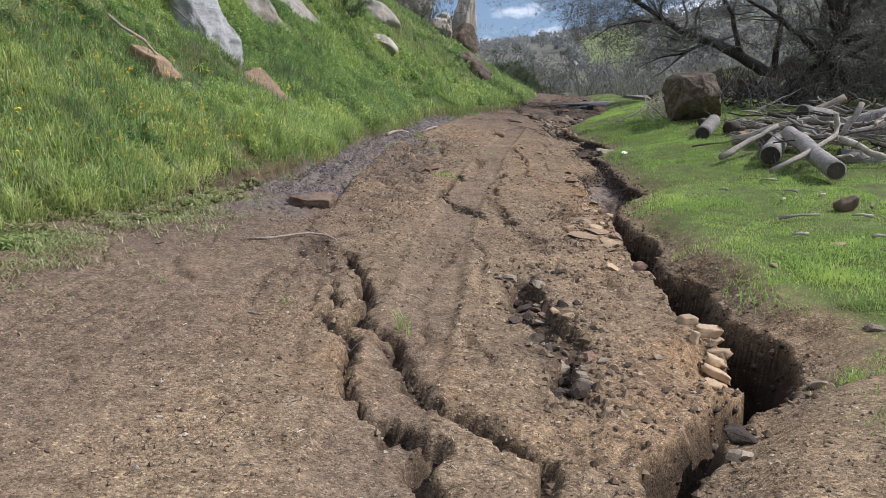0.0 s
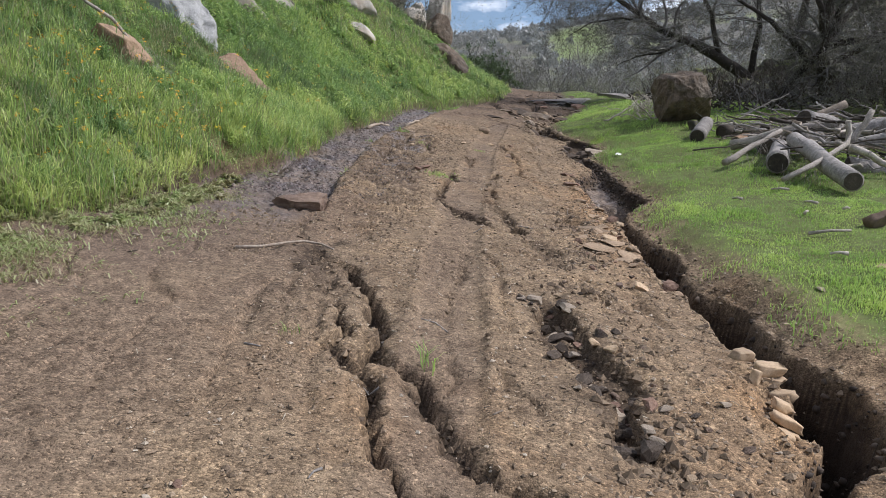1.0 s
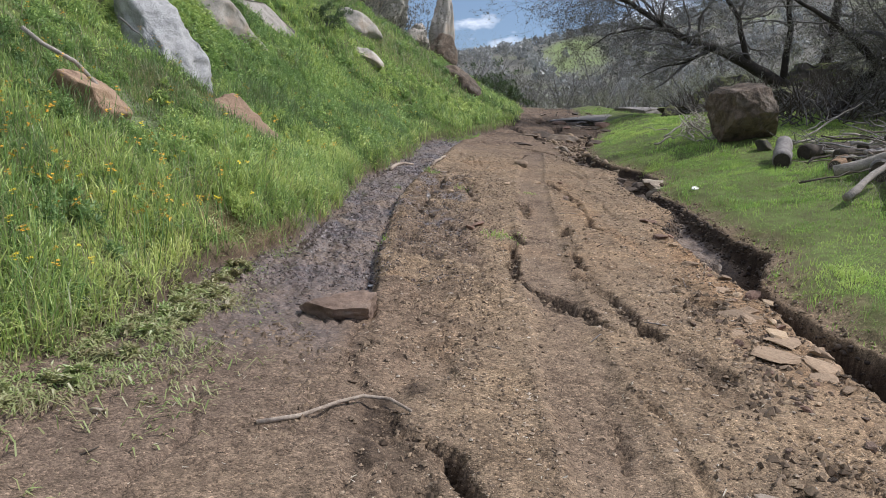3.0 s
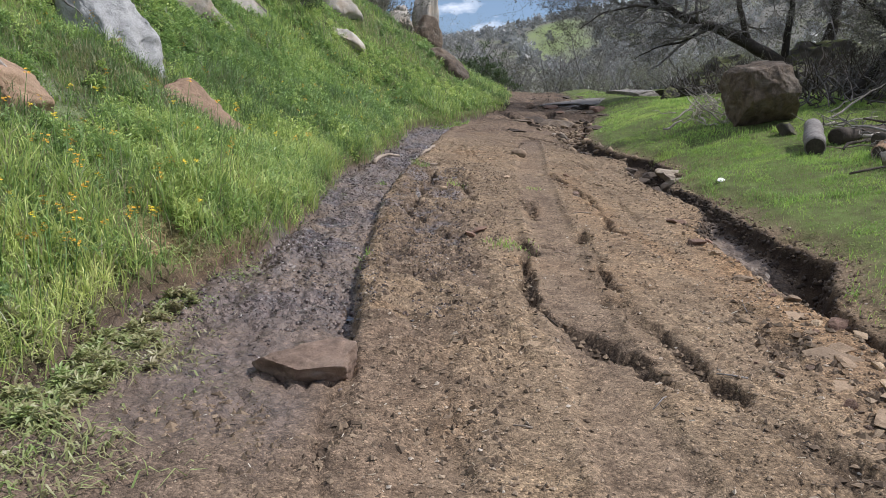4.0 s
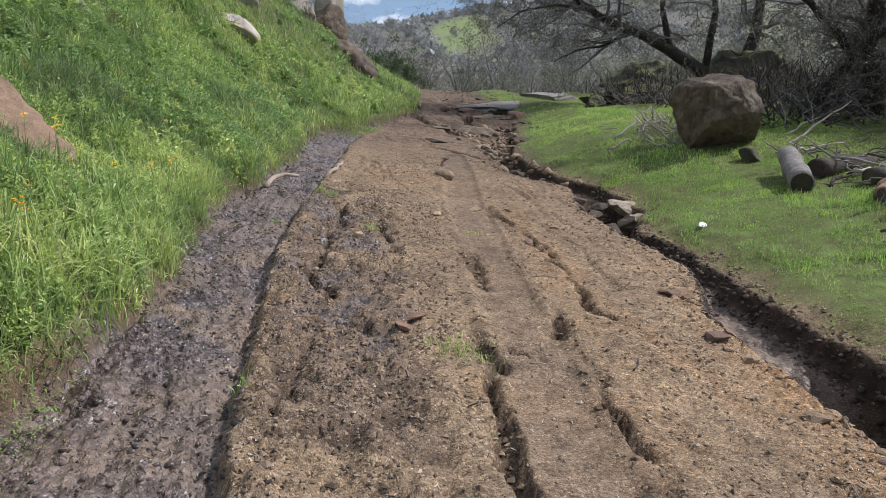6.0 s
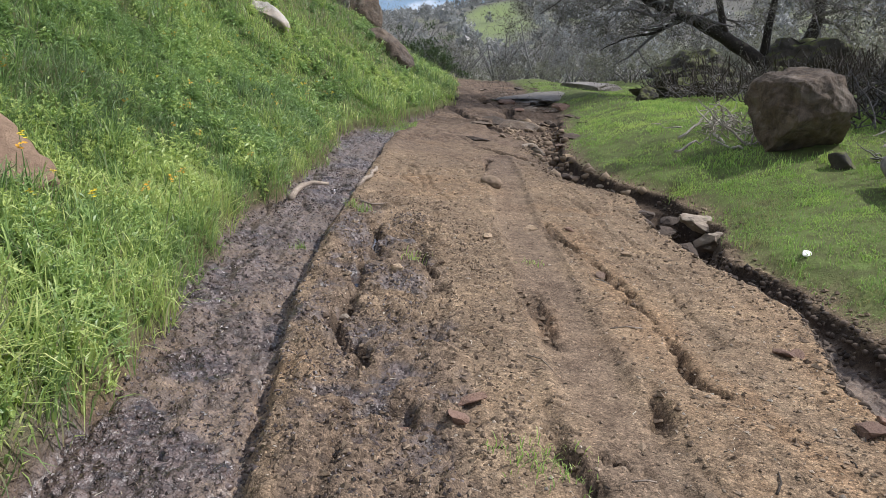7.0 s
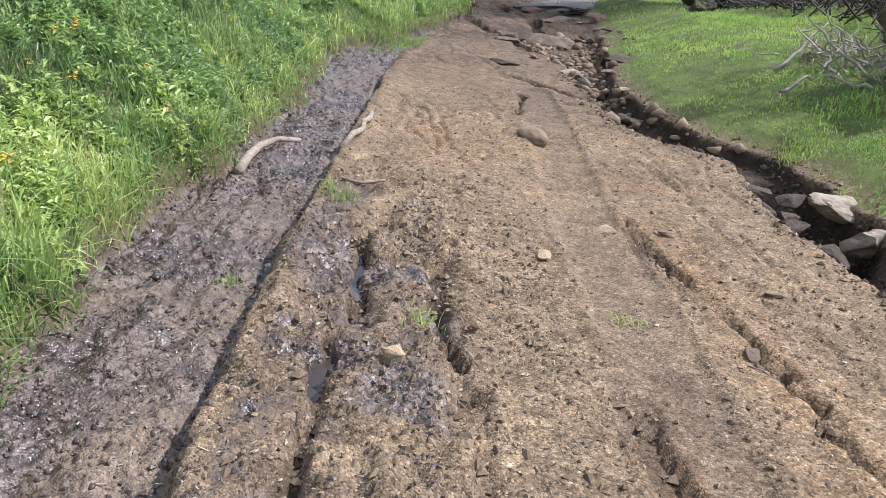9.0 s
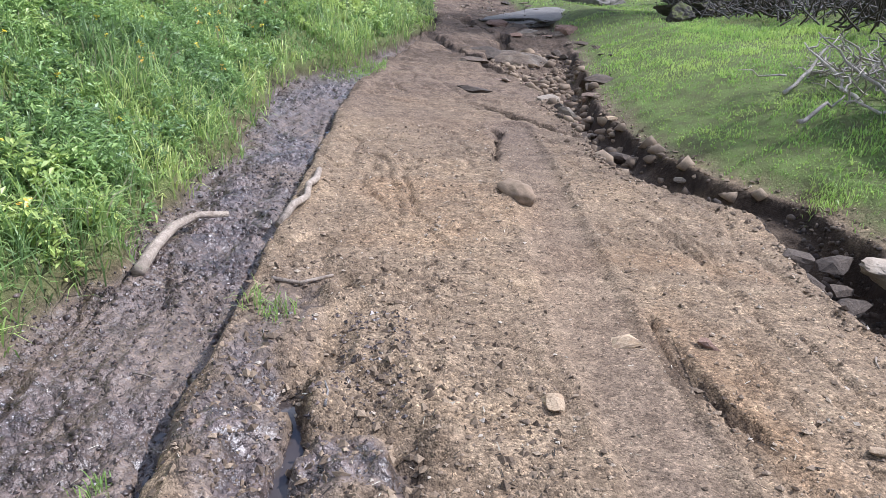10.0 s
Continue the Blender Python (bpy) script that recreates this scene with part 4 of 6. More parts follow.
rock("rock", 53, (1.2, 1.0, 1.1), (-5.6, 36.4), (0, 0, 10), GRANITE, "granite block at the foot of the pillar", 4, 9, 0.06, 0.25)
rock("rock", 54, (1.9, 1.2, 0.7), (-3.2, 28.6), (0, 24, -15), BROWN_ROCK, "low granite ledge in the bank grass", 4, 9, 0.07, 0.35)
rock("rock", 55, (0.9, 0.8, 0.6), (-2.75, 27.6), (0, 24, 15), BROWN_ROCK, "dark broken rock in the bank grass", 4, 9, 0.07, 0.3)
for k, (x, y, sx, sy, sz) in enumerate([(3.7, 26.2, 1.7, 1.1, 0.5), (5.0, 26.6, 2.1, 1.4, 0.65), (6.8, 26.4, 2.4, 1.6, 0.8), (3.05, 25.3, 0.55, 0.5, 0.5), (8.6, 30, 3.6, 2.4, 1.9), (6.6, 33.5, 3.0, 2.2, 1.9), (5.5, 22.6, 1.5, 1.0, 0.8)]):
    rock("mossy_rock", 60 + k, (sx, sy, sz), (x, y), (0, 0, 35 * k), MOSSY_ROCK, "dark rock with green moss on top under the oak", 5, 12, 0.13, 0.3, "rock", "mossy rocks")
rock("rock_slab", 71, (1.6, 4.4, 0.34), (1.5, 30.6), (2, -5, -28), GREY_SLAB, "flat pale granite slab beside the track", 5, 3, 0.06, 0.6, clear=0.9, planes=[((0, 0, 1), 0.3), ((0.05, -1, 0), 0.7), ((1, 0.2, 0), 0.65), ((-1, 0.1, 0), 0.7)], rounded=False)
rock("rock_slab", 72, (2.2, 2.6, 0.6), (3.9, 36.5), (0, -4, 15), GREY_SLAB, "flat granite slab at the crest of the track", 5, 6, 0.03, 0.5, planes=[((0, 0, 1), 0.4)])
rock("rock_slab", 73, (1.1, 1.4, 0.5), (-0.05, 24.0), (0, 0, 30), BROWN_ROCK, "smooth brown rock hump in the track", 4, 7, 0.04, 0.5)
rock("rock", 75, (0.22, 0.17, 0.2), (2.76, 7.64), (0, 0, 0), CAKED_STONE, "small grey brown rock lying in the meadow grass", 3, 8, 0.08, 0.2)

# flat reddish slab in the wet track
rock("stone_slab", 81, (0.48, 0.29, 0.18), (-2.1, 7.2), (8, -6, 14), CAKED_STONE, "flat reddish brown stone lying in wet mud", 5, 3, 0.09, 0.3, "stone", clear=0,
     planes=[((0, 0, 1), 0.5), ((0, 0, -1), 0.5), ((0, -1, -0.25), 0.55), ((0, 1, 0), 0.6), ((1, -0.2, 0), 0.72), ((-1, -0.3, 0), 0.74)])
rock("stone", 82, (0.20, 0.34, 0.13), (-0.98, 15.85), (0, 0, 25), TAN_FLAKE, "tan oblong stone lying on the track", 4, 6, 0.06, 0.28, "stone", clear=0)

STONES = [rock_mesh("stone", 200 + k, (1, random.Random(k).uniform(0.6, 0.9), random.Random(k + 50).uniform(0.38, 0.7)), 2, 13, 0.05, False) for k in range(10)]


def stone(k, x, y, size, material, label, group, turn=0, tilt=0, z=None, flat=1.0):
    me = STONES[k % 10]
    key = me.name + material.name
    if key not in MADE:
        MADE[key] = me.copy()
        MADE[key].materials.append(material)
    ob = new("stone", MADE[key])
    zz = on_ground(x, y) + size * 0.16 * flat if z is None else z
    ob.matrix_basis = pose(x, y, zz, tilt, tilt * 0.6, turn) @ Matrix.Diagonal((size, size, size * flat, 1))
    return tagged(ob, label, "stone", group)


MADE = {}
rs = random.Random(5)
# loose rubble in the wash-out hole
for k in range(44):
    s = rs.uniform(0.05, 0.95)
    y = 5.5 - 2.0 * s
    x = float(np.interp(y, [3.5, 3.85, 4.3, 4.9, 5.5], [0.32, 0.29, 0.19, 0.08, -0.08])) + rs.gauss(0, 0.075)
    stone(k, x, y, rs.uniform(0.04, 0.12), (DARK_STONE, DARK_STONE, GREY_STONE, DARK_STONE, RED_ROCK)[k % 5], "broken grey brown stone in a wash-out of the track", "wash-out rubble", rs.uniform(0, 360), rs.uniform(-25, 25))
for k in range(56):
    y = rs.uniform(3.6, 8.2)
    x = float(np.interp(y, [3.6, 4.4, 5.5, 6.5, 8.2], [0.42, 0.36, 0.28, 0.3, 0.3])) + rs.gauss(0, 0.17)
    stone(k, x, y, 0.025 + 0.075 * rs.random() ** 2, (DARK_STONE, CAKED_STONE, CAKED_STONE, CLAY_STONE, RED_ROCK)[k % 5], "crumbled brown stone lying round the wash-out", "wash-out rubble", rs.uniform(0, 360), rs.uniform(-20, 20))
# shattered ledge beside the gully
FLAKE = [((0, 0, 1), 0.45), ((0, 0, -1), 0.45), ((1, 0.2, 0), 0.8), ((-1, 0.1, 0), 0.8), ((0, -1, 0.1), 0.7), ((0.1, 1, 0), 0.7)]
for k, (x, y, z, sx, sy, sz, tilt, turn) in enumerate([
        (1.11, 4.72, 0.0, 0.15, 0.12, 0.06, -4, 10), (1.12, 4.68, -0.045, 0.17, 0.12, 0.045, 3, -8), (1.15, 4.63, -0.09, 0.19, 0.14, 0.065, -6, 6), (1.03, 4.64, -0.03, 0.07, 0.07, 0.09, 20, 40), (1.0, 4.86, 0.01, 0.14, 0.12, 0.06, 0, 30),
        (1.12, 4.45, -0.085, 0.19, 0.12, 0.05, 22, 20), (1.11, 4.36, -0.12, 0.2, 0.13, 0.055, 24, 12), (1.09, 4.27, -0.155, 0.2, 0.14, 0.06, 20, 25), (1.07, 4.18, -0.18, 0.19, 0.14, 0.06, 18, 8), (1.03, 4.08, -0.18, 0.2, 0.15, 0.06, 10, 30), (0.98, 3.98, -0.17, 0.18, 0.15, 0.08, 12, 50)]):
    rock("stone", 140 + k, (sx, sy, sz), (x, y), (0, tilt, turn), CLAY_STONE, "pale flaky stone stacked in the gully ledge", 3, 6, 0.1, 0.5, "stone", "ledge stones", z, 0, FLAKE)
# stones in the pit upstream
for k, (x, y, s, z, mt) in enumerate([(0.60, 14.6, 0.26, -0.12, DARK_STONE), (0.72, 14.9, 0.24, -0.14, DARK_STONE), (0.55, 15.1, 0.2, -0.05, DARK_STONE),
                                      (0.78, 14.3, 0.25, -0.2, DARK_STONE), (0.62, 14.1, 0.22, -0.2, DARK_STONE), (0.85, 15.2, 0.28, -0.1, DARK_STONE), (0.5, 14.85, 0.22, -0.1, DARK_STONE)]):
    stone(k, x, y, s, mt, "dark wet stone in the gully pit", "gully stones", 40 * k, 12 * (k % 3) - 10, z, 0.8)
rock("stone", 84, (0.38, 0.32, 0.16), (1.06, 14.9), (4, 3, 20), GREY_STONE, "pale flat stone perched on the gully rim", 4, 7, 0.09, 0.3, "stone", "gully stones", on_ground(1.2, 14.95) - 0.07, 0, [((0, 0, 1), 0.4), ((1, 0.2, 0), 0.7), ((-1, 0.1, 0), 0.7), ((0, -1, 0), 0.65), ((0.1, 1, 0), 0.65)], False)
rock("stone", 85, (0.28, 0.28, 0.24), (1.0, 14.4), (0, 5, 55), GREY_STONE, "pale block of stone in the gully pit", 4, 7, 0.09, 0.3, "stone", "gully stones", on_ground(1.2, 14.4) - 0.14, 0, [((0, 0, 1), 0.5), ((1, 0, 0), 0.6), ((-1, 0.2, 0), 0.62), ((0, -1, 0), 0.6), ((0, 1, 0), 0.6)], False)
for k in range(44):
    y = rs.uniform(16.2, 24.5)
    a, b = float(GULLY_LEFT(y)), float(GULLY_RIGHT(y))
    x = rs.uniform(a - 0.02, b)
    stone(k, x, y, 0.06 + 0.25 * rs.random() ** 2, (DARK_STONE, GREY_STONE, RED_ROCK, DARK_STONE)[k % 4], "broken stone in the rocky washed-out channel", "channel rubble", rs.uniform(0, 360), rs.uniform(-20, 20))
for k in range(26):
    y = rs.uniform(4.2, 10.2)
    a, b = float(GULLY_LEFT(y)), float(GULLY_RIGHT(y))
    stone(k, rs.uniform(a + 0.08, b - 0.08), y, rs.uniform(0.08, 0.2), DARK_STONE, "dark wet stone at the bottom of the gully", "gully stones", rs.uniform(0, 360), rs.uniform(-20, 20))
# rocky ground at the head of the track
for k in range(26):
    y = rs.uniform(20.5, 36)
    x = rs.uniform(-0.9, 1.3) + (y - 21) * 0.03
    stone(k, x, y, 0.12 + 0.45 * rs.random() ** 2.2, (BROWN_ROCK, DARK_STONE, RED_ROCK, GREY_STONE)[k % 4], "brown weathered rock in the upper track", "upper track rocks", rs.uniform(0, 360), rs.uniform(-12, 12), None, 0.6)
ra = random.Random(77)
for k in range(46):
    y = ra.uniform(19.8, 35)
    x, size = ra.uniform(-1.0, 1.0) + (y - 20) * 0.06, 0.12 + 0.6 * ra.random() ** 2.5
    stone(k, x, y, size, (BROWN_ROCK, CAKED_STONE, DARK_STONE, BROWN_ROCK)[k % 4], "low brown rock bedded in the upper track", "upper track rocks", ra.uniform(0, 360), ra.uniform(-6, 6), on_ground(x, y) - 0.02 * size, 0.45)
# clay rubble on the gully's shoulder
for k in range(36):
    y = rs.uniform(5.6, 10.8)
    x = float(GULLY_LEFT(y)) - abs(rs.gauss(0.05, 0.17))
    stone(k, x, y, rs.choice([0.05, 0.06, 0.08, 0.10, 0.14]), (CLAY_STONE, TAN_FLAKE, RED_ROCK, TAN_FLAKE)[k % 4], "broken tan stone along the gully shoulder", "shoulder stones", rs.uniform(0, 360), rs.uniform(-12, 12), None, 0.7)
for k, (x, y, s, mt) in enumerate([(0.47, 7.9, 0.30, TAN_FLAKE), (0.58, 7.4, 0.34, TAN_FLAKE), (0.42, 7.05, 0.26, TAN_FLAKE), (0.5, 8.6, 0.24, TAN_FLAKE), (0.62, 6.8, 0.2, TAN_FLAKE), (0.35, 7.5, 0.22, TAN_FLAKE), (0.66, 7.0, 0.24, TAN_FLAKE)]):
    stone(k, x, y, s, mt, "flat tan bedrock flake at the gully edge", "bedrock flakes", 70 * k, 3, None, 0.2)
# single stones on the track
for k, (x, y, s, mt, what) in enumerate([
        (0.47, 4.03, 0.075, GREY_STONE, "pale angular stone on the track"), (0.76, 4.17, 0.08, GREY_STONE, "pale pointed stone on the track"), (0.47, 3.45, 0.05, CLAY_STONE, "small pale stone on the track"),
        (1.0, 3.3, 0.15, DARK_STONE, "grey brown stone beside the gully mouth"), (1.5, 4.0, 0.13, GREY_STONE, "pale pinkish stone at the gully rim"), (-1.24, 2.89, 0.045, RED_ROCK, "small reddish stone on the track"),
        (0.95, 3.1, 0.1, GREY_STONE, "round grey stone beside the gully mouth"), (-1.08, 7.63, 0.09, CLAY_STONE, "rounded tan stone on the track"), (0.42, 10.05, 0.14, CLAY_STONE, "pale flat stone at the gully edge"),
        (0.63, 9.0, 0.10, RED_ROCK, "reddish stone at the gully edge"), (-1.7, 10.19, 0.11, RED_ROCK, "flat red stone in churned mud"), (-1.42, 10.37, 0.14, RED_ROCK, "flat pinkish stone in churned mud"),
        (-1.49, 10.2, 0.11, RED_ROCK, "red angular stone in churned mud"), (0.33, 11.24, 0.12, RED_ROCK, "dull red stone on the track shoulder"), (0.44, 11.29, 0.11, RED_ROCK, "dull red block on the track shoulder"),
        (-1.2, 13.31, 0.12, CLAY_STONE, "pale flat stone on the track"), (-1.85, 12.21, 0.09, CLAY_STONE, "tan stone in the churned mud"), (-0.13, 13.09, 0.1, CLAY_STONE, "pale buried stone in the track"),
        (-0.45, 12.47, 0.10, CAKED_STONE, "brown stone in the track rill"), (-0.45, 13.83, 0.1, RED_ROCK, "grey stone sunk in the track"), (-0.78, 13.87, 0.14, CLAY_STONE, "pale stone sunk flush in the track"),
        (0.30, 18.6, 0.16, CLAY_STONE, "pale block on the channel rim"), (0.58, 15.55, 0.09, RED_ROCK, "brown stone on the gully rim"), (-2.11, 11.48, 0.1, GREY_STONE, "grey flat stone in the mud"),
        (-2.75, 5.6, 0.07, GREY_STONE, "pale stone on the track side"), (1.75, 5.9, 0.08, GREY_STONE, "tan stone in the meadow edge"), (1.95, 4.6, 0.1, GREY_STONE, "grey stone in the meadow edge"), (2.3, 6.3, 0.12, CLAY_STONE, "tan rock in the meadow grass"),
        (-0.7, 3.3, 0.05, DARK_STONE, "dark stone in a rill"), (0.12, 4.75, 0.10, GREY_STONE, "grey block in the wash-out"), (0.1, 5.3, 0.12, GREY_STONE, "grey upright stone in the wash-out")]):
    stone(k, x, y, s, mt, what, "", 53 * k, 5 * (k % 3) - 5, None, 0.75)
put("scrap", rock_mesh("scrap", 91, (0.12, 0.07, 0.03), 2, 6, 0.1, False), WHITE_SCRAP, pose(1.2, 12.95, on_ground(1.2, 12.95) + 0.02, 20, 0, 30), label="small white scrap lying at the gully edge", category="litter")


# ---- wood ----
def bent(a, b, wig, n=6, seed=0):
    """A crooked line from a to b."""
    r = random.Random(seed)
    a, b = Vector(a), Vector(b)
    out = []
    for k in range(n + 1):
        s = k / n
        w = wig * math.sin(math.pi * s) if k not in (0, n) else wig * 0.3
        out.append(a.lerp(b, s) + Vector((r.uniform(-w, w), r.uniform(-w, w), r.uniform(-w, w))))
    return out


def stick(name, pts, r0, r1, material, label, category, group="", sides=7):
    n = len(pts)
    radii = [r0 + (r1 - r0) * k / (n - 1) for k in range(n)]
    for k in range(1, n - 1):
        radii[k] *= 0.9 + 0.25 * ((k * 7 + n) % 5) / 5
    return put(name, Geo().tube(pts, radii, sides).mesh(name), material, label=label, category=category, group=group)


def log_thing(a, b, r0, r1, material, label, seed, hollow=True, wig=0.02):
    """A sawn log with bark and a darker cut end at a."""
    pts = bent(a, b, wig, 7, seed)
    root = put("log", Geo().tube(pts, [r0 + (r1 - r0) * k / 7 * (0.95 + 0.1 * (k % 2)) for k in range(8)], 14).mesh("log"), material, label=label, category="log", group="log pile")
    d = (pts[0] - pts[1]).normalized()
    end = Geo().tube([pts[0] - d * 0.01, pts[0] + d * 0.004], [r0 * 0.9, r0 * 0.86], 14).mesh("cut_end", False)
    put("cut_end", end, DARK_WOOD, parent=root, label="dark weathered sawn end")
    return root


log_thing((3.17, 9.25, 0.56), (3.2, 11.4, 0.80), 0.11, 0.10, GREY_WOOD, "thick grey weathered log on the wood pile", 1)
log_thing((2.80, 10.6, 0.55), (3.3, 12.2, 0.62), 0.135, 0.12, GREY_WOOD, "short thick log with a dark end on the grass", 2)
log_thing((3.60, 12.4, 1.03), (4.15, 12.7, 0.98), 0.15, 0.12, GREY_WOOD, "stubby broken log on top of the wood pile", 3)
log_thing((2.5, 13.8, 0.53), (2.85, 14.9, 0.70), 0.125, 0.115, GREY_WOOD, "short pale sawn log lying near the boulder", 4)
log_thing((3.66, 10.75, 0.60), (4.5, 10.7, 0.52), 0.11, 0.1, GREY_WOOD, "grey log half under the wood pile", 5)
log_thing((3.95, 11.9, 0.90), (4.9, 11.7, 1.30), 0.11, 0.09, GREY_WOOD, "grey log leaning up on the wood pile", 6)
log_thing((3.9, 11.3, 0.80), (4.7, 11.1, 1.18), 0.09, 0.08, GREY_WOOD, "weathered log across the wood pile", 7)
log_thing((3.75, 12.9, 0.98), (4.35, 13.0, 1.3), 0.06, 0.06, PALE_WOOD, "pale sawn pole on the wood pile", 8)
log_thing((4.3, 10.1, 0.56), (4.6, 11.0, 0.6), 0.10, 0.1, PALE_WOOD, "pale log at the end of the wood pile", 9)
log_thing((3.05, 14.6, 0.60), (4.0, 15.2, 0.68), 0.12, 0.1, DARK_WOOD, "dark rotten log in the grass behind the pile", 10)
log_thing((3.1, 12.2, 0.62), (3.6, 13.4, 0.70), 0.13, 0.12, GREY_WOOD, "grey log low in the wood pile", 12)
log_thing((3.35, 11.8, 0.82), (4.1, 12.4, 0.78), 0.10, 0.09, GREY_WOOD, "grey log in the middle of the wood pile", 13)
log_thing((2.74, 12.6, 0.54), (3.75, 12.2, 1.0), 0.075, 0.055, BLEACHED_WOOD, "long smooth pale limb lying up the wood pile", 14)
log_thing((2.92, 13.1, 0.56), (3.2, 13.5, 0.62), 0.085, 0.075, RUST_WOOD, "short rotten orange brown log in the grass", 15)
log_thing((3.25, 13.9, 0.62), (4.2, 14.1, 0.78), 0.11, 0.09, DARK_WOOD, "black charred log behind the wood pile", 16)
stick("branch", bent((2.30, 11.05, 0.43), (3.2, 12.0, 0.86), 0.02, 6, 3), 0.045, 0.03, BLEACHED_WOOD, "long pale bare pole leaning on the wood pile", "branch", "log pile")
stick("branch", [(2.58, 9.6, 0.46), (2.95, 9.9, 0.62), (3.25, 10.2, 0.76), (3.45, 10.35, 0.88), (3.47, 10.42, 1.0), (3.43, 10.42, 1.14)], 0.03, 0.034, BLEACHED_WOOD, "crooked pale branch lying over the logs", "branch", "log pile")
stick("branch", bent((3.5, 10.38, 0.84), (4.25, 10.3, 0.62), 0.03, 6, 5), 0.042, 0.034, BLEACHED_WOOD, "smooth pale limb lying over the logs", "branch", "log pile")
stick("branch", bent((3.7, 10.9, 0.82), (3.9, 11.0, 1.28), 0.04, 5, 6), 0.045, 0.035, BLEACHED_WOOD, "upright forked pale branch in the wood pile", "branch", "log pile")
stick("branch", bent((2.0, 11.6, 0.50), (2.9, 12.0, 0.66), 0.05, 6, 9), 0.012, 0.006, DARK_WOOD, "thin dark crooked branch in the grass", "branch", "log pile")
rs = random.Random(11)
for k in range(110):
    cx, cy = rs.uniform(3.3, 4.9), rs.uniform(10.6, 14.6)
    a = rs.uniform(0, math.pi)
    half = rs.uniform(0.3, 0.75)
    z = on_ground(cx, cy) + rs.uniform(0.05, 0.5) * (1.0 if cy < 13.5 else 0.4)
    tilt = rs.uniform(-0.25, 0.25)
    stick("branch", bent((cx - math.cos(a) * half, cy - math.sin(a) * half, max(z - tilt * half, on_ground(cx - math.cos(a) * half, cy - math.sin(a) * half) + 0.015)), (cx + math.cos(a) * half, cy + math.sin(a) * half, z + tilt * half), 0.06, 6, 100 + k),
          rs.uniform(0.010, 0.032), rs.uniform(0.005, 0.015), (GREY_WOOD, BLEACHED_WOOD, PALE_WOOD, DARK_WOOD)[k % 4], ("bare weathered branch in the wood pile", "bare weathered branch in the wood pile", "pale barkless branch in the wood pile", "dark dead branch in the wood pile")[k % 4], "branch", "log pile", 6)
# branch that fell across the tan rock
stick("branch", [(-5.2, 9.0, 1.62), (-5.08, 9.08, 1.5), (-4.86, 9.2, 1.36), (-4.68, 9.3, 1.12), (-4.58, 9.35, 0.92)], 0.02, 0.015, BLEACHED_WOOD, "dead branch leaning across a tan rock", "branch")
stick("branch", bent((-5.8, 11.78, 1.86), (-5.52, 11.85, 1.62), 0.02, 4, 77), 0.012, 0.008, GREY_WOOD, "short dead stick in the bank grass", "branch")
# sticks on the track


def lying(name, pts, r0, r1, material, label, lift=0.6):
    line = [(x, y, on_ground(x, y) + r0 * lift + dz) for x, y, dz in pts]
    return stick(name, line, r0, r1, material, label, "stick", "", 8)


lying("stick", [(-2.08, 5.62, 0.0), (-1.92, 5.71, 0.005), (-1.79, 5.86, 0.015), (-1.7, 5.94, 0.03), (-1.58, 5.95, 0.03), (-1.47, 5.84, 0.01)], 0.011, 0.007, PALE_WOOD, "thin bent pale stick lying across the track")
lying("stick", [(-2.96, 14.38, 0.0), (-2.98, 14.7, 0.02), (-2.97, 15.0, 0.04), (-2.88, 15.17, 0.05), (-2.74, 15.28, 0.03)], 0.034, 0.018, PALE_WOOD, "curved pale driftwood limb lying in the mud")
lying("stick", [(-2.42, 15.06, 0.0), (-2.36, 15.25, 0.02), (-2.30, 15.36, 0.03), (-2.32, 15.6, 0.03), (-2.29, 15.75, 0.02), (-2.30, 16.02, 0.0)], 0.024, 0.02, PALE_WOOD, "crooked pale stick on the ditch rim")
lying("stick", [(-2.32, 14.22, 0.0), (-2.2, 14.28, 0.01), (-2.06, 14.4, 0.0)], 0.011, 0.008, PALE_WOOD, "short pale stick on the muddy track")
for k in range(26):
    x, y, a = rs.uniform(-2.9, 0.3), rs.uniform(2.6, 14.5), rs.uniform(0, 6.3)
    h = rs.uniform(0.03, 0.10)
    lying("twig", [(x - h * math.cos(a), y - h * math.sin(a), 0), (x, y, 0.004), (x + h * math.cos(a + 0.3), y + h * math.sin(a + 0.3), 0)], rs.uniform(0.003, 0.006), 0.003, (PALE_WOOD, GREY_WOOD, DARK_WOOD)[k % 3], "small broken twig lying on the track")
for x, y, h, turn in ((2.54, 8.56, 0.07, 2.2), (1.94, 8.87, 0.05, 2.6), (2.73, 8.2, 0.035, 0.4), (2.3, 7.36, 0.17, 0.1), (2.79, 7.29, 0.08, 2.7), (2.97, 7.61, 0.03, 1.4), (2.54, 9.51, 0.09, 2.7), (2.35, 8.1, 0.05, 1.0), (2.1, 6.6, 0.06, 2.9), (2.6, 6.4, 0.05, 0.3)):
    dx, dy = h * math.cos(turn), h * math.sin(turn)
    lying("wood_chip", [(x - dx, y - dy, 0.03), (x, y, 0.04), (x + dx, y + dy, 0.03)], 0.016, 0.009, BLEACHED_WOOD, "pale split wood chip lying in the grass")
# dry stalks round the pile
stalks = Geo()
rb = random.Random(19)
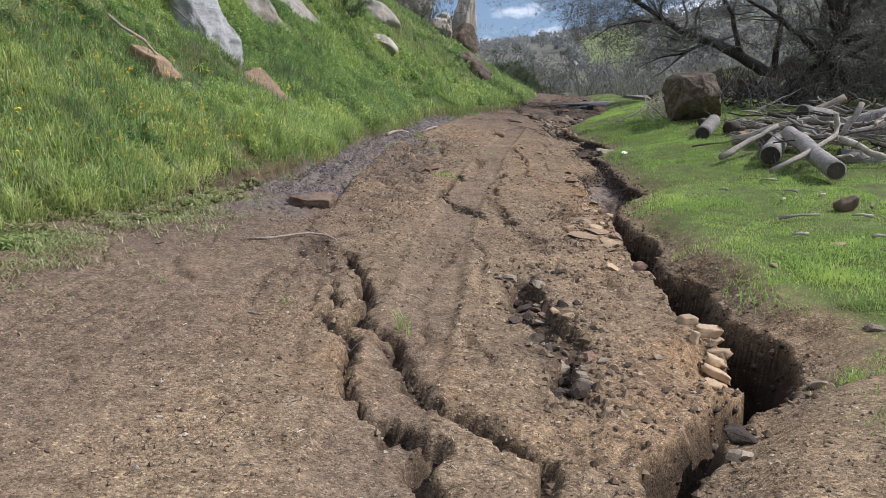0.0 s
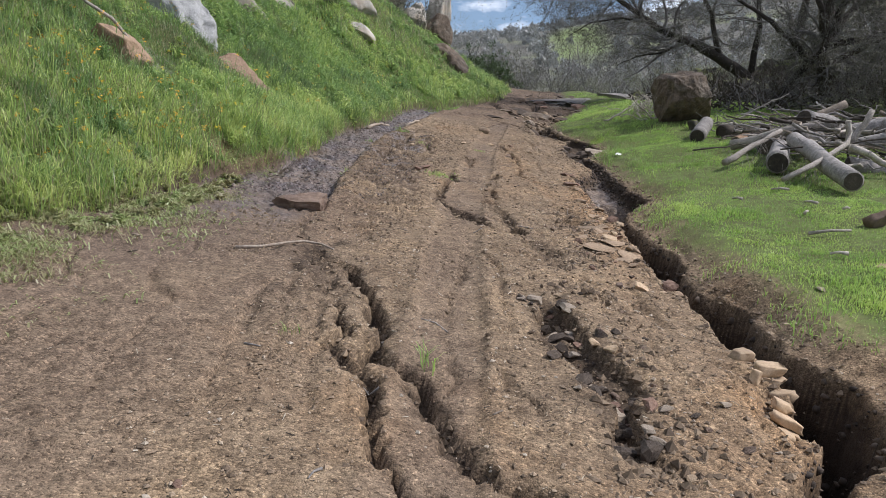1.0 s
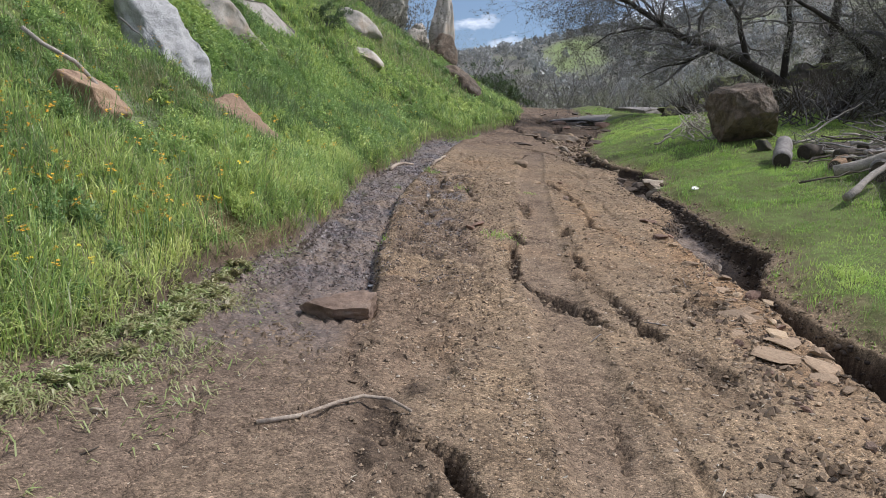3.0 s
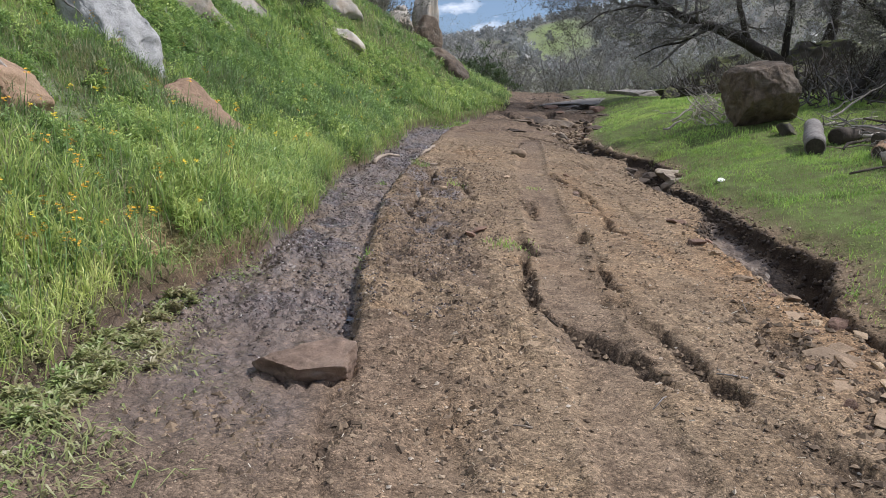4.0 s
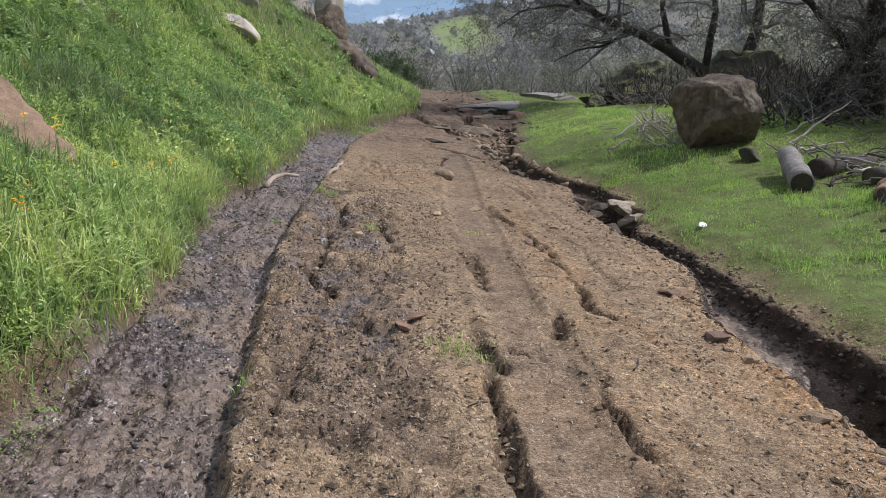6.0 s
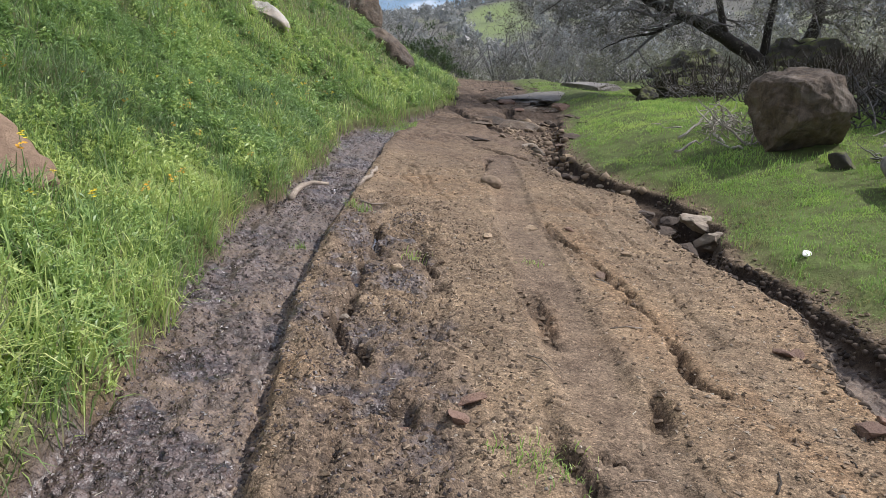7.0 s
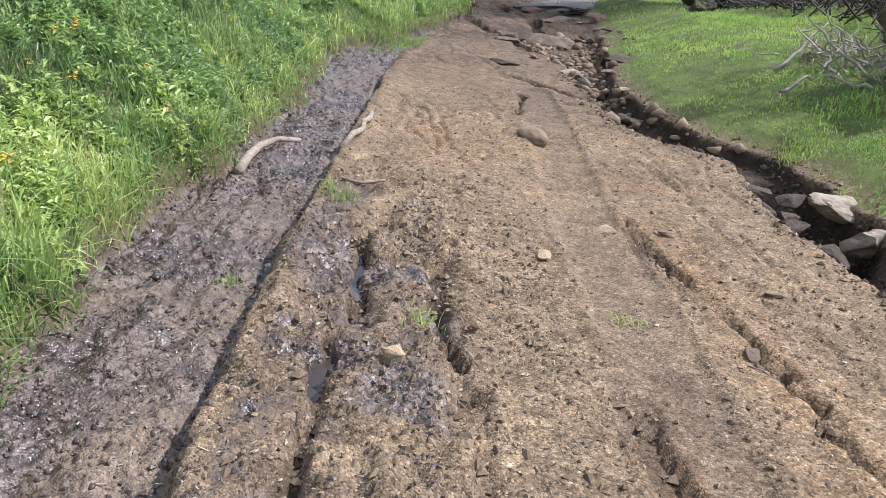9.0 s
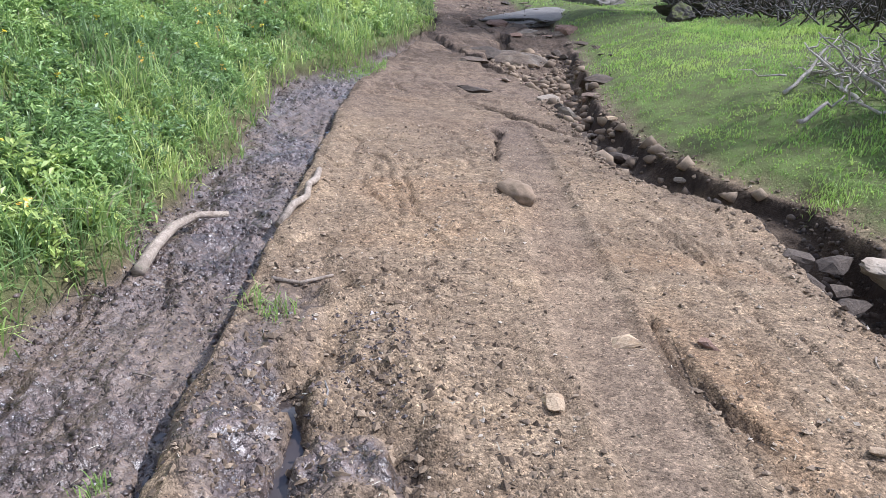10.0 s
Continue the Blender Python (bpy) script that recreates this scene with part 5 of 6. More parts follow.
for k in range(160):
    x, y = rb.gauss(3.0, 0.28), rb.uniform(9.6, 13.2)
    z, a, h = on_ground(x, y), rb.uniform(0, 6.3), rb.uniform(0.1, 0.3)
    stalks.tube([(x, y, z - 0.01), (x + 0.25 * h * math.cos(a), y + 0.25 * h * math.sin(a), z + 0.6 * h), (x + 0.7 * h * math.cos(a), y + 0.7 * h * math.sin(a), z + h)], [0.0022, 0.0018, 0.001], 3, False)
put("dry_stalks", stalks.mesh("dry_stalks"), BLEACHED_WOOD, label="thin dry grass stalks round the wood pile", category="dry grass", kind="stuff")


# ---- trees ----
def grow(geo, tips, start, direction, length, radius, level, r, droop=0.0, spread=0.9, steps=5, kids=(3, 5), thin=0.55, wiggle=0.25, min_level=0):
    """One branch and its side branches; tips collects the ends and middles of the twigs."""
    p, d = Vector(start), Vector(direction).normalized()
    pts, radii = [p.copy()], [radius]
    for k in range(steps):
        d = (d + Vector((r.uniform(-wiggle, wiggle), r.uniform(-wiggle, wiggle), r.uniform(-wiggle, wiggle) - droop))).normalized()
        p = p + d * (length / steps)
        pts.append(p.copy())
        radii.append(max(radius * (1 - 0.75 * (k + 1) / steps), 0.0025))
    geo.tube(pts, radii, 7 if radius > 0.05 else (4 if radius > 0.015 else 3), False)
    if level <= min_level:
        tips.extend(pts[1:])
        return
    for _ in range(r.randint(*kids)):
        k = r.randint(1, steps)
        base = pts[k]
        side = Vector((r.gauss(0, 1), r.gauss(0, 1), r.gauss(0, 0.7))).normalized()
        grow(geo, tips, base, (d * 0.7 + side * spread), length * r.uniform(thin * 0.75, thin * 1.25), radii[k] * 0.62, level - 1, r, droop, spread, max(3, steps - 1), kids, thin, wiggle, min_level)


def leaves_mesh(name, tips, per, size, spread, seed):
    """Small folded leaves round the twig points."""
    g = np.random.default_rng(seed)
    c = np.repeat(np.array([tuple(t) for t in tips]), per, axis=0)
    n = len(c)
    c = c + g.normal(0, spread, (n, 3))
    a = g.normal(0, 1, (n, 3))
    a /= np.linalg.norm(a, axis=1)[:, None]
    b = np.cross(a, g.normal(0, 1, (n, 3)))
    b /= np.linalg.norm(b, axis=1)[:, None] + 1e-9
    s = (size * g.uniform(0.6, 1.4, n))[:, None]
    v = np.stack([c - a * s, c + b * s * 0.45, c + a * s, c - b * s * 0.45], 1).reshape(-1, 3)
    f = (np.arange(n)[:, None] * 4 + np.arange(4)[None, :])
    return mesh_np(name, v, f, False, [("tint", np.repeat(np.clip(g.normal(0.5, 0.25, n), 0, 1), 4))])


def oak_tree(base, stems, seed, label, leaf_per=3, leaf_size=0.022, level=3, reach=1.0):
    """stems: lists of points of the main limbs with their radii at both ends."""
    r = random.Random(seed)
    root = tagged(new("oak_tree"), label, "tree", "oaks")
    root.matrix_basis = pose(*base)
    inv = Vector(base)
    tips = []
    twigs = Geo()
    for pts, r0, r1, count, dropy in stems:
        pts = [Vector(p) - inv for p in pts]
        fine = []
        for k in range(len(pts) - 1):
            for s in range(4):
                q = pts[k].lerp(pts[k + 1], s / 4)
                fine.append(q + Vector((r.uniform(-1, 1), r.uniform(-1, 1), r.uniform(-1, 1))) * 0.03)
        fine.append(pts[-1])
        radii = [r0 + (r1 - r0) * (k / (len(fine) - 1)) ** 0.8 for k in range(len(fine))]
        put("limb", Geo().tube(fine, radii, 10).mesh("limb"), OAK_BARK, parent=root)
        for _ in range(count):
            k = r.randint(len(fine) // 3, len(fine) - 1)
            d = (fine[min(k + 1, len(fine) - 1)] - fine[k - 1]).normalized()
            side = Vector((r.gauss(0, 1), r.gauss(0, 1), r.gauss(0.15, 0.8))).normalized()
            grow(twigs, tips, fine[k], d * 0.6 + side, reach * r.uniform(0.8, 1.7), radii[k] * 0.45, level, r, dropy, 1.1, 6, (3, 5), 0.6, 0.42)
    put("branchwork", twigs.mesh("branchwork"), TWIG_GREY, parent=root, label="tangle of fine grey twigs")
    put("crown", leaves_mesh("crown", tips, leaf_per, leaf_size, 0.05, seed), OAK_LEAF, parent=root, label="sparse small dull olive leaves")
    return root


oak_tree((8.3, 30.3, 0.4), [
    ([(8.3, 30.3, 0.3), (7.4, 30.0, 1.65), (6.25, 30.0, 2.26), (5.1, 30.0, 2.7), (4.5, 29.9, 2.8), (3.8, 29.8, 3.1), (3.0, 29.7, 3.5), (2.0, 29.5, 4.0), (0.8, 29.3, 4.2), (-0.2, 29.2, 3.9)], 0.25, 0.025, 40, 0.05),
    ([(5.1, 30.0, 2.68), (4.2, 29.9, 2.2), (3.3, 29.8, 1.95), (2.75, 29.7, 1.6)], 0.06, 0.012, 7, 0.02),
    ([(3.8, 29.8, 3.1), (2.6, 29.5, 3.2), (1.6, 29.3, 2.9), (0.9, 29.2, 2.4)], 0.05, 0.012, 8, 0.03),
    ([(6.25, 30.0, 2.26), (5.6, 29.5, 3.6), (4.6, 29.2, 4.9), (3.2, 29.0, 5.6)], 0.11, 0.03, 22, 0.05),
    ([(7.4, 30.0, 1.7), (7.3, 29.7, 3.4), (6.8, 29.3, 5.2), (6.0, 29.0, 6.6)], 0.13, 0.03, 24, 0.05),
    ([(8.3, 30.3, 0.3), (8.9, 30.3, 3.0), (8.7, 30.0, 5.0), (9.2, 29.6, 7.0)], 0.26, 0.05, 26, 0.05),
], 5, "old oak leaning over the track with bare twiggy limbs", 3, 0.024, reach=1.5)
oak_tree((5.2, 19, 0.6), [
    ([(4.75, 19.0, 0.75), (5.15, 19, 1.2), (5.5, 19, 1.75), (5.85, 19, 2.35), (6.1, 18.8, 3.4), (6.4, 18.5, 4.6)], 0.13, 0.05, 14, 0.04),
    ([(6.35, 19, 0.7), (6.2, 19.0, 1.2), (5.95, 19.0, 2.1), (5.85, 19, 3.3), (5.6, 18.8, 4.6)], 0.24, 0.08, 16, 0.04),
    ([(5.7, 19.0, 2.05), (5.2, 18.8, 2.4), (4.6, 18.6, 2.75), (4.0, 18.4, 3.0), (3.3, 18.2, 3.3)], 0.09, 0.02, 5, 0.05),
    ([(5.9, 19, 2.6), (5.4, 18.4, 3.3), (4.7, 18, 3.8), (3.9, 17.6, 4.2)], 0.08, 0.02, 3, 0.05),
    ([(6.0, 19, 2.4), (6.9, 18.3, 2.8), (7.6, 17.8, 2.9)], 0.09, 0.02, 12, 0.05),
    ([(6.0, 19.0, 2.0), (6.5, 18.0, 2.5), (6.6, 17.0, 2.7), (6.4, 16.2, 2.9)], 0.07, 0.02, 20, 0.06),
    ([(5.9, 19.0, 2.4), (6.6, 19.6, 3.4), (7.4, 20.2, 3.9), (8.2, 20.4, 4.0)], 0.09, 0.02, 20, 0.06),
], 9, "dark many-stemmed oak behind the wood pile", 5, 0.018)
# dead brush under the oaks
brush = Geo()
rb = random.Random(15)
for k in range(560):
    x, y = rb.uniform(3.4, 9.5), rb.uniform(17.0, 27.5)
    if (x - 2.84) ** 2 + (y - 16.85) ** 2 < 1.4:
        continue
    z = on_ground(x, y)
    a, up = rb.uniform(0, 6.3), rb.uniform(0.05, 0.8)
    h = rb.uniform(0.3, 0.9)
    line = bent((x, y, z + rb.uniform(0, 0.25)), (x + h * math.cos(a), y + h * math.sin(a), z + up), 0.09, 5, k)
    brush.tube(line, [0.014, 0.012, 0.010, 0.008, 0.006, 0.004], 4, False)
put("brushwood", brush.mesh("brushwood"), TWIG_GREY, label="tangled dead grey brushwood under the oaks", category="brushwood", kind="stuff")
# dark brown brush, its dark colour also deepening the shade under the oaks
thicket = Geo()
for k in range(900):
    x, y = rb.uniform(3.6, 10), rb.uniform(17.6, 28.5)
    z, a, h = on_ground(x, y), rb.uniform(0, 6.3), rb.uniform(0.2, 0.7)
    thicket.tube(bent((x, y, z + rb.uniform(0, 0.15)), (x + h * math.cos(a), y + h * math.sin(a), z + rb.uniform(0.1, 1.0)), 0.08, 4, 4000 + k), [0.016, 0.014, 0.012, 0.009, 0.006], 4, False)
put("brushwood", thicket.mesh("brushwood"), DARK_WOOD, label="dark dead undergrowth in the shade of the oaks", category="brushwood", kind="stuff")
pile = Geo()
for k in range(170):
    x, y = rb.uniform(3.1, 5.2), rb.uniform(10.6, 16.2)
    z = on_ground(x, y) + rb.uniform(0.02, 0.55) * (1.0 if y < 13.6 else 0.35)
    a, h = rb.uniform(0, 6.3), rb.uniform(0.15, 0.6)
    pile.tube(bent((x, y, z), (x + h * math.cos(a), y + h * math.sin(a), z + rb.uniform(-0.1, 0.25)), 0.05, 5, 900 + k), [0.011, 0.010, 0.008, 0.007, 0.005, 0.003], 4, False)
put("brushwood", pile.mesh("brushwood"), GREY_WOOD, label="thin dry grey sticks scattered through the wood pile", category="brushwood", kind="stuff")
# dead limbs beside the boulder
for k, (a, b) in enumerate([((2.3, 17.2, 0.55), (1.75, 17.8, 1.05)), ((2.1, 17.4, 0.5), (1.95, 18.4, 0.9)), ((2.3, 17.0, 0.5), (1.75, 17.1, 0.58)), ((1.65, 17.9, 0.5), (2.3, 18.4, 1.0)), ((3.5, 17.2, 0.6), (4.6, 17.6, 1.1)),
                            ((3.6, 16.6, 0.62), (4.9, 17.4, 1.35)), ((3.3, 15.9, 0.65), (4.4, 16.5, 0.8)), ((1.3, 16.9, 0.42), (1.8, 17.2, 0.6))]):
    stick("branch", bent(a, b, 0.045, 7, 300 + k), 0.022, 0.006, BLEACHED_WOOD, "bare dead branch lying beside the boulder", "branch", "dead branches", 6)


heap = Geo()
for k in range(80):
    x, y = rb.gauss(2.3, 0.2), rb.uniform(17.0, 18.6)
    z = on_ground(x, y) + rb.uniform(0.0, 0.3)
    a, h = rb.uniform(0, 6.3), rb.uniform(0.12, 0.45)
    heap.tube(bent((x, y, z), (x + h * math.cos(a), y + h * math.sin(a), z + rb.uniform(-0.05, 0.3)), 0.05, 5, 1200 + k), [0.011, 0.010, 0.008, 0.007, 0.005, 0.003], 4, False)
put("brushwood", heap.mesh("brushwood"), BLEACHED_WOOD, label="heap of bleached dead twigs beside the boulder", category="brushwood", kind="stuff")


# ---- shrubs ----
def shrub(name, seed, height_m, width, leaf_mat, twig_mat, leaf_per, leaf_size, label, stems=7, level=2):
    r = random.Random(seed)
    root = tagged(new(name), label, "shrub" if height_m < 3 else "tree")
    geo, tips = Geo(), []
    for k in range(stems):
        a = 6.28 * k / stems + r.uniform(-0.3, 0.3)
        d = Vector((math.cos(a) * width, math.sin(a) * width, height_m)).normalized()
        grow(geo, tips, (0.08 * math.cos(a), 0.08 * math.sin(a), -0.1), d, height_m * r.uniform(0.6, 0.9), 0.02 * height_m, level, r, 0.0, 0.75, 5, (3, 4), 0.55, 0.2)
    put("branchwork", geo.mesh("branchwork"), twig_mat, parent=root)
    if leaf_per:
        put("foliage", leaves_mesh("foliage", tips, leaf_per, leaf_size, 0.04 * height_m, seed), leaf_mat, parent=root)
    return root


rs = random.Random(21)
BARE = shrub("bare_tree", 1, 3.6, 1.6, SAGE_LEAF, PALE_TWIG, 1, 0.03, "leafless grey scrub tree beyond the crest of the track", 6, 3)
SAGE = shrub("sage_shrub", 2, 1.6, 1.3, SAGE_LEAF, TWIG_GREY, 6, 0.045, "pale grey green sage shrub on the slope", 8)
BUSH = shrub("green_bush", 3, 1.7, 1.2, BUSH_LEAF, TWIG_GREY, 10, 0.05, "dense dark green bush at the end of the bank", 8)
SCRUB = shrub("scrub_oak", 4, 2.4, 1.5, OAK_LEAF, TWIG_GREY, 7, 0.045, "dull brown scrub oak with sparse leaves", 8)


def plant(ob, x, y, s, turn, first=False):
    m = pose(x, y, on_ground(x, y) - 0.03, 0, 0, turn) @ Matrix.Scale(s, 4)
    if first:
        ob.matrix_basis = m
        return ob
    made = copy_thing(ob, Matrix.Identity(4))
    made.matrix_basis = m
    return made


for kind, places in ((BARE, [(-3.0, 46, 1.0), (1.5, 50, 0.9), (3.6, 49, 1.15), (5.2, 52, 1.0), (-0.5, 54, 1.0), (7.5, 50, 1.1), (2.6, 60, 1.3), (6, 62, 1.3), (10, 55, 1.2), (-1.8, 60, 1.2), (-3.6, 40.5, 0.8), (12, 48, 1.2), (4.4, 43.5, 0.55), (9.5, 44, 1.0)]),
                     (SAGE, [(6.2, 40, 1.0), (7.6, 38, 1.1), (5.2, 43, 0.9), (9, 36, 1.2), (8.2, 42, 1.1), (3.2, 46, 0.8), (1.8, 47.5, 0.7), (10.8, 33, 1.3), (4.2, 47, 0.8), (12, 38, 1.5), (7, 30.5, 0.8), (0.6, 52, 0.9), (10.2, 28, 1.3)]),
                     (BUSH, [(-1.7, 37.6, 0.75), (-2.4, 38.6, 0.9), (-2.9, 40.2, 0.9), (-1.6, 41.0, 0.6), (-5.8, 21.5, 0.4), (-3.8, 42, 0.9)]),
                     (SCRUB, [(-6.1, 37.4, 0.8), (-6.9, 36.4, 0.8), (-5.7, 39.6, 0.8), (-8.2, 36.0, 0.8), (-5.2, 35.0, 0.45), (-7.8, 27.0, 0.7), (-8.6, 29.5, 0.8), (-6.6, 31.5, 0.65), (-6.2, 34.0, 0.7), (-9.2, 24.5, 0.8), (-7.3, 23.8, 0.5), (-1, 49, 0.9), (-2.4, 52, 1.1), (3, 56, 1.1), (8, 58, 1.2), (11, 62, 1.3), (14, 52, 1.2), (10, 24, 1.2), (12, 21, 1.4), (9.5, 19.5, 1.3), (11, 16, 1.4), (8.6, 22.5, 1.3), (7.8, 18, 1.0), (14, 28, 1.5),
                              (8.5, 15.5, 1.2), (9.5, 13.2, 1.2), (-6, 58, 1.2), (-0.5, 64, 1.2)])):
    for k, (x, y, s) in enumerate(places):
        plant(kind, x, y, s, rs.uniform(0, 360), k == 0)

# woods on the far hillside, with haze put into their leaf colour
gw = np.random.default_rng(8)
wv, wt = [], []
count = 0
while count < 1900:
    x, y = gw.uniform(-60, 140), gw.uniform(66, 330)
    if gw.random() > 0.25 + 0.9 * float(vnoise(np.array([x * 0.05]), np.array([y * 0.03]))[0]) or ((x - 8.5) / 6.5) ** 2 + ((y - 165) / 45) ** 2 < 1 and gw.random() < 0.93:
        continue
    count += 1
    z = on_ground(x, y)
    h = gw.uniform(1.2, 3.4)
    n = 46
    c = gw.normal(0, 1, (n, 3))
    c /= np.linalg.norm(c, axis=1)[:, None]
    c *= (gw.random(n)[:, None]) ** 0.4
    c = c * np.array([h * 0.5, h * 0.5, h * 0.42]) + np.array([x, y, z + h * 0.5])
    s = h * 0.105
    q = gw.normal(0, 1, (n, 4, 3)) * s + c[:, None, :]
    wv.append(q.reshape(-1, 3))
    wt.append(np.repeat(np.clip(gw.normal(gw.uniform(0.2, 0.8), 0.07, n), 0, 1), 4))
wv = np.concatenate(wv)
put("far_woods", mesh_np("far_woods", wv, np.arange(len(wv)).reshape(-1, 4), False, [("tint", np.concatenate(wt))]), HAZY_WOODS_LEAF, label="grey brown scrub woods on the far hillside", category="woods", kind="stuff")


# ---- grass ----
def blades(x, y, z, length, width, lean, tint, seed, short=False):
    """Tapered, arching blades of grass; all arrays of one length."""
    g = np.random.default_rng(seed)
    n = len(x)
    b = g.uniform(0, 2 * math.pi, n)
    out = np.stack([np.cos(b), np.sin(b), np.zeros(n)], 1)
    a = b + math.pi / 2 + g.normal(0, 0.5, n)
    side = np.stack([np.cos(a), np.sin(a), np.zeros(n)], 1) * (width * 0.5)[:, None]
    root = np.stack([x, y, z - 0.01], 1)
    rows = []
    for s in (0.0, 0.55, 1.0) if short else (0.0, 0.45, 0.8, 1.0):
        up = length * (s - 0.55 * lean * s ** 3)
        go = lean * length * 0.75 * s ** 1.7
        rows.append(root + out * go[:, None] + np.stack([np.zeros(n), np.zeros(n), up], 1))
    if short:
        v = np.stack([rows[0] - side * 0.9, rows[0] + side * 0.9, rows[1] - side * 0.8, rows[1] + side * 0.8, rows[2]], 1).reshape(-1, 3)
        k = np.arange(n)[:, None] * 5
        f = np.stack([k + np.array(t) for t in ((0, 1, 3), (0, 3, 2), (2, 3, 4))], 1).reshape(-1, 3)
        return v, f, np.clip(tint[:, None] + np.array([-0.1, -0.1, 0.0, 0.0, 0.1]), 0, 1).ravel()
    v = np.stack([rows[0] - side * 0.8, rows[0] + side * 0.8, rows[1] - side, rows[1] + side, rows[2] - side * 0.6, rows[2] + side * 0.6, rows[3]], 1).reshape(-1, 3)
    k = np.arange(n)[:, None] * 7
    f = np.stack([k + np.array(t) for t in ((0, 1, 3), (0, 3, 2), (2, 3, 5), (2, 5, 4), (4, 5, 6))], 1).reshape(-1, 3)
    t = np.clip(tint[:, None] + np.array([-0.08, -0.08, 0.0, 0.0, 0.05, 0.05, 0.1]), 0, 1)
    return v, f, t.ravel()


def clear_of(x, y):
    ok = np.ones(len(x), bool)
    for kx, ky, kr in KEEP_OUT:
        ok &= (x - kx) ** 2 + (y - ky) ** 2 > kr * kr
    return ok


def scatter(x0, x1, y0, y1, n, seed):
    g = np.random.default_rng(seed)
    return g.uniform(x0, x1, n), g.uniform(y0, y1, n), g


def field(name, areas, mask, material, label, lengths, widths, seed, lean=(0.25, 0.8), tint_at=None, category="grass", short=False, keep_clear=True):
    vs, fs, ts, base = [], [], [], 0
    for j, (x0, x1, y0, y1, n, grow_w) in enumerate(areas):
        x, y, g = scatter(x0, x1, y0, y1, n, seed + j)
        ok = mask(x, y) > g.random(n)
        if keep_clear:
            ok &= clear_of(x, y)
        x, y = x[ok], y[ok]
        n = len(x)
        tall = 0.35 + 1.0 * vnoise(x * 1.1 + 40, y * 1.1) * (0.2 + 1.4 * vnoise(x * 5, y * 5 + 9))
        length = g.uniform(*lengths, n) * tall * (1 if grow_w < 1.6 else 1.05)
        width = g.uniform(*widths, n) * grow_w
        patch = 0.5 + 0.75 * fbm(x, y, 0.7, 3, 0.7, seed) + 0.45 * fbm(x, y, 2.2, 2, 0.5, seed + 1)
        tint = np.clip(patch + 0.3 * (vnoise(x * 7 + 5, y * 7) - 0.5) + g.normal(0, 0.2, n), 0.06, 1)
        if tint_at is not None:
            tint = tint_at(x, y, tint, g)
        v, f, t = blades(x, y, ground_z(x, y), length, width, g.uniform(*lean, n), tint, seed + 50 + j, short)
        vs.append(v)
        fs.append(f + base)
        ts.append(t)
        base += len(v)
    return put(name, mesh_np(name, np.concatenate(vs), np.concatenate(fs), False, [("tint", np.concatenate(ts))]), material, label=label, category=category, kind="stuff")


def bank_mask(x, y):
    d = bank_side(x, y) - np.interp(y, [5, 6.5, 9.5, 11], [0, 0.07, 0.06, 0.02])
    m = sstep(-0.07, 0.06, d) * (0.45 + 0.9 * vnoise(x * 2.8, y * 2.8 + 30))
    m *= 1 - 0.98 * np.exp(-((((x + 3.4) / 0.34) ** 2 + ((y - 8.64) / 0.42) ** 2)) ** 2)
    return m * (1 - 0.75 * np.exp(-(((x + 3.9) / 0.25) ** 2 + ((y - 10.3) / 0.3) ** 2)))


def lower_edge_bright(x, y, tint, g):
    d = bank_side(x, y)
    t = tint * 0.8 + 0.20 * np.exp(-(d / 0.9) ** 2)
    old = g.random(len(x)) < np.interp(y, [5, 9, 11], [0.24, 0.16, 0.08])
    dry = g.random(len(x)) < 0.45 * sstep(21, 27, y) * sstep(1.0, 2.2, d)
    return np.clip(np.where(old | dry, 0.03, t), 0, 1)


field("tall_grass", [(-5.6, -2.7, 3.0, 9.5, 60000, 0.75), (-5.6, -2.6, 9.5, 17.0, 60000, 0.85), (-9.0, -5.6, 4.0, 18.0, 20000, 1.3), (-7.0, -1.7, 17.0, 26.0, 30000, 1.4), (-8.0, -0.6, 26.0, 40.0, 22000, 1.9), (-14, -7, 18, 42, 8000, 3.0)],
      bank_mask, GRASS_TALL, "lush tall green spring grass on the bank", (0.11, 0.36), (0.006, 0.012), 500, (0.2, 1.3), lower_edge_bright)


field("bank_turf", [(-6.2, -2.8, 4.5, 14.0, 45000, 1.1), (-7.5, -2.6, 14.0, 22.0, 16000, 2.0)], bank_mask, GRASS_TALL, "short undergrowth of young grass on the bank", (0.05, 0.13), (0.006, 0.011), 560, (0.4, 1.3), lower_edge_bright, short=True, keep_clear=False)


def meadow_mask(x, y):
    t = right_turf(x, y)
    m = 0.2 * sstep(-0.25, -0.02, t) + 0.8 * sstep(0.0, 0.5, t)
    return m * np.where(gully(x, y)[0] > -0.04, 0, 1) * (0.3 + 0.9 * sstep(0.25, 0.6, vnoise(x * 2.3 + 3, y * 2.3)))


field("meadow_grass", [(0.9, 3.2, 2.6, 9.0, 72000, 1.0), (0.9, 4.2, 9.0, 16.0, 70000, 1.25), (0.3, 5.0, 16.0, 24.0, 45000, 1.8), (0.8, 9.0, 24.0, 38.0, 26000, 2.6), (4.2, 9.0, 9.0, 17.0, 14000, 1.8)],
      meadow_mask, GRASS_SHORT, "short bright green meadow grass beside the gully", (0.035, 0.10), (0.004, 0.008), 600, (0.2, 1.3), short=True)


def fringe_mask(x, y):
    d = bank_side(x, y)
    reach = np.interp(y, [2, 5, 7, 8.5, 9.5], [2.4, 2.0, 1.1, 0.5, 0.1])
    return sstep(-1.0, 0.1, d / reach) ** 2 * (d < 0.3) * (0.15 + 1.3 * sstep(0.38, 0.55, vnoise(x * 3.3, y * 3.3)))


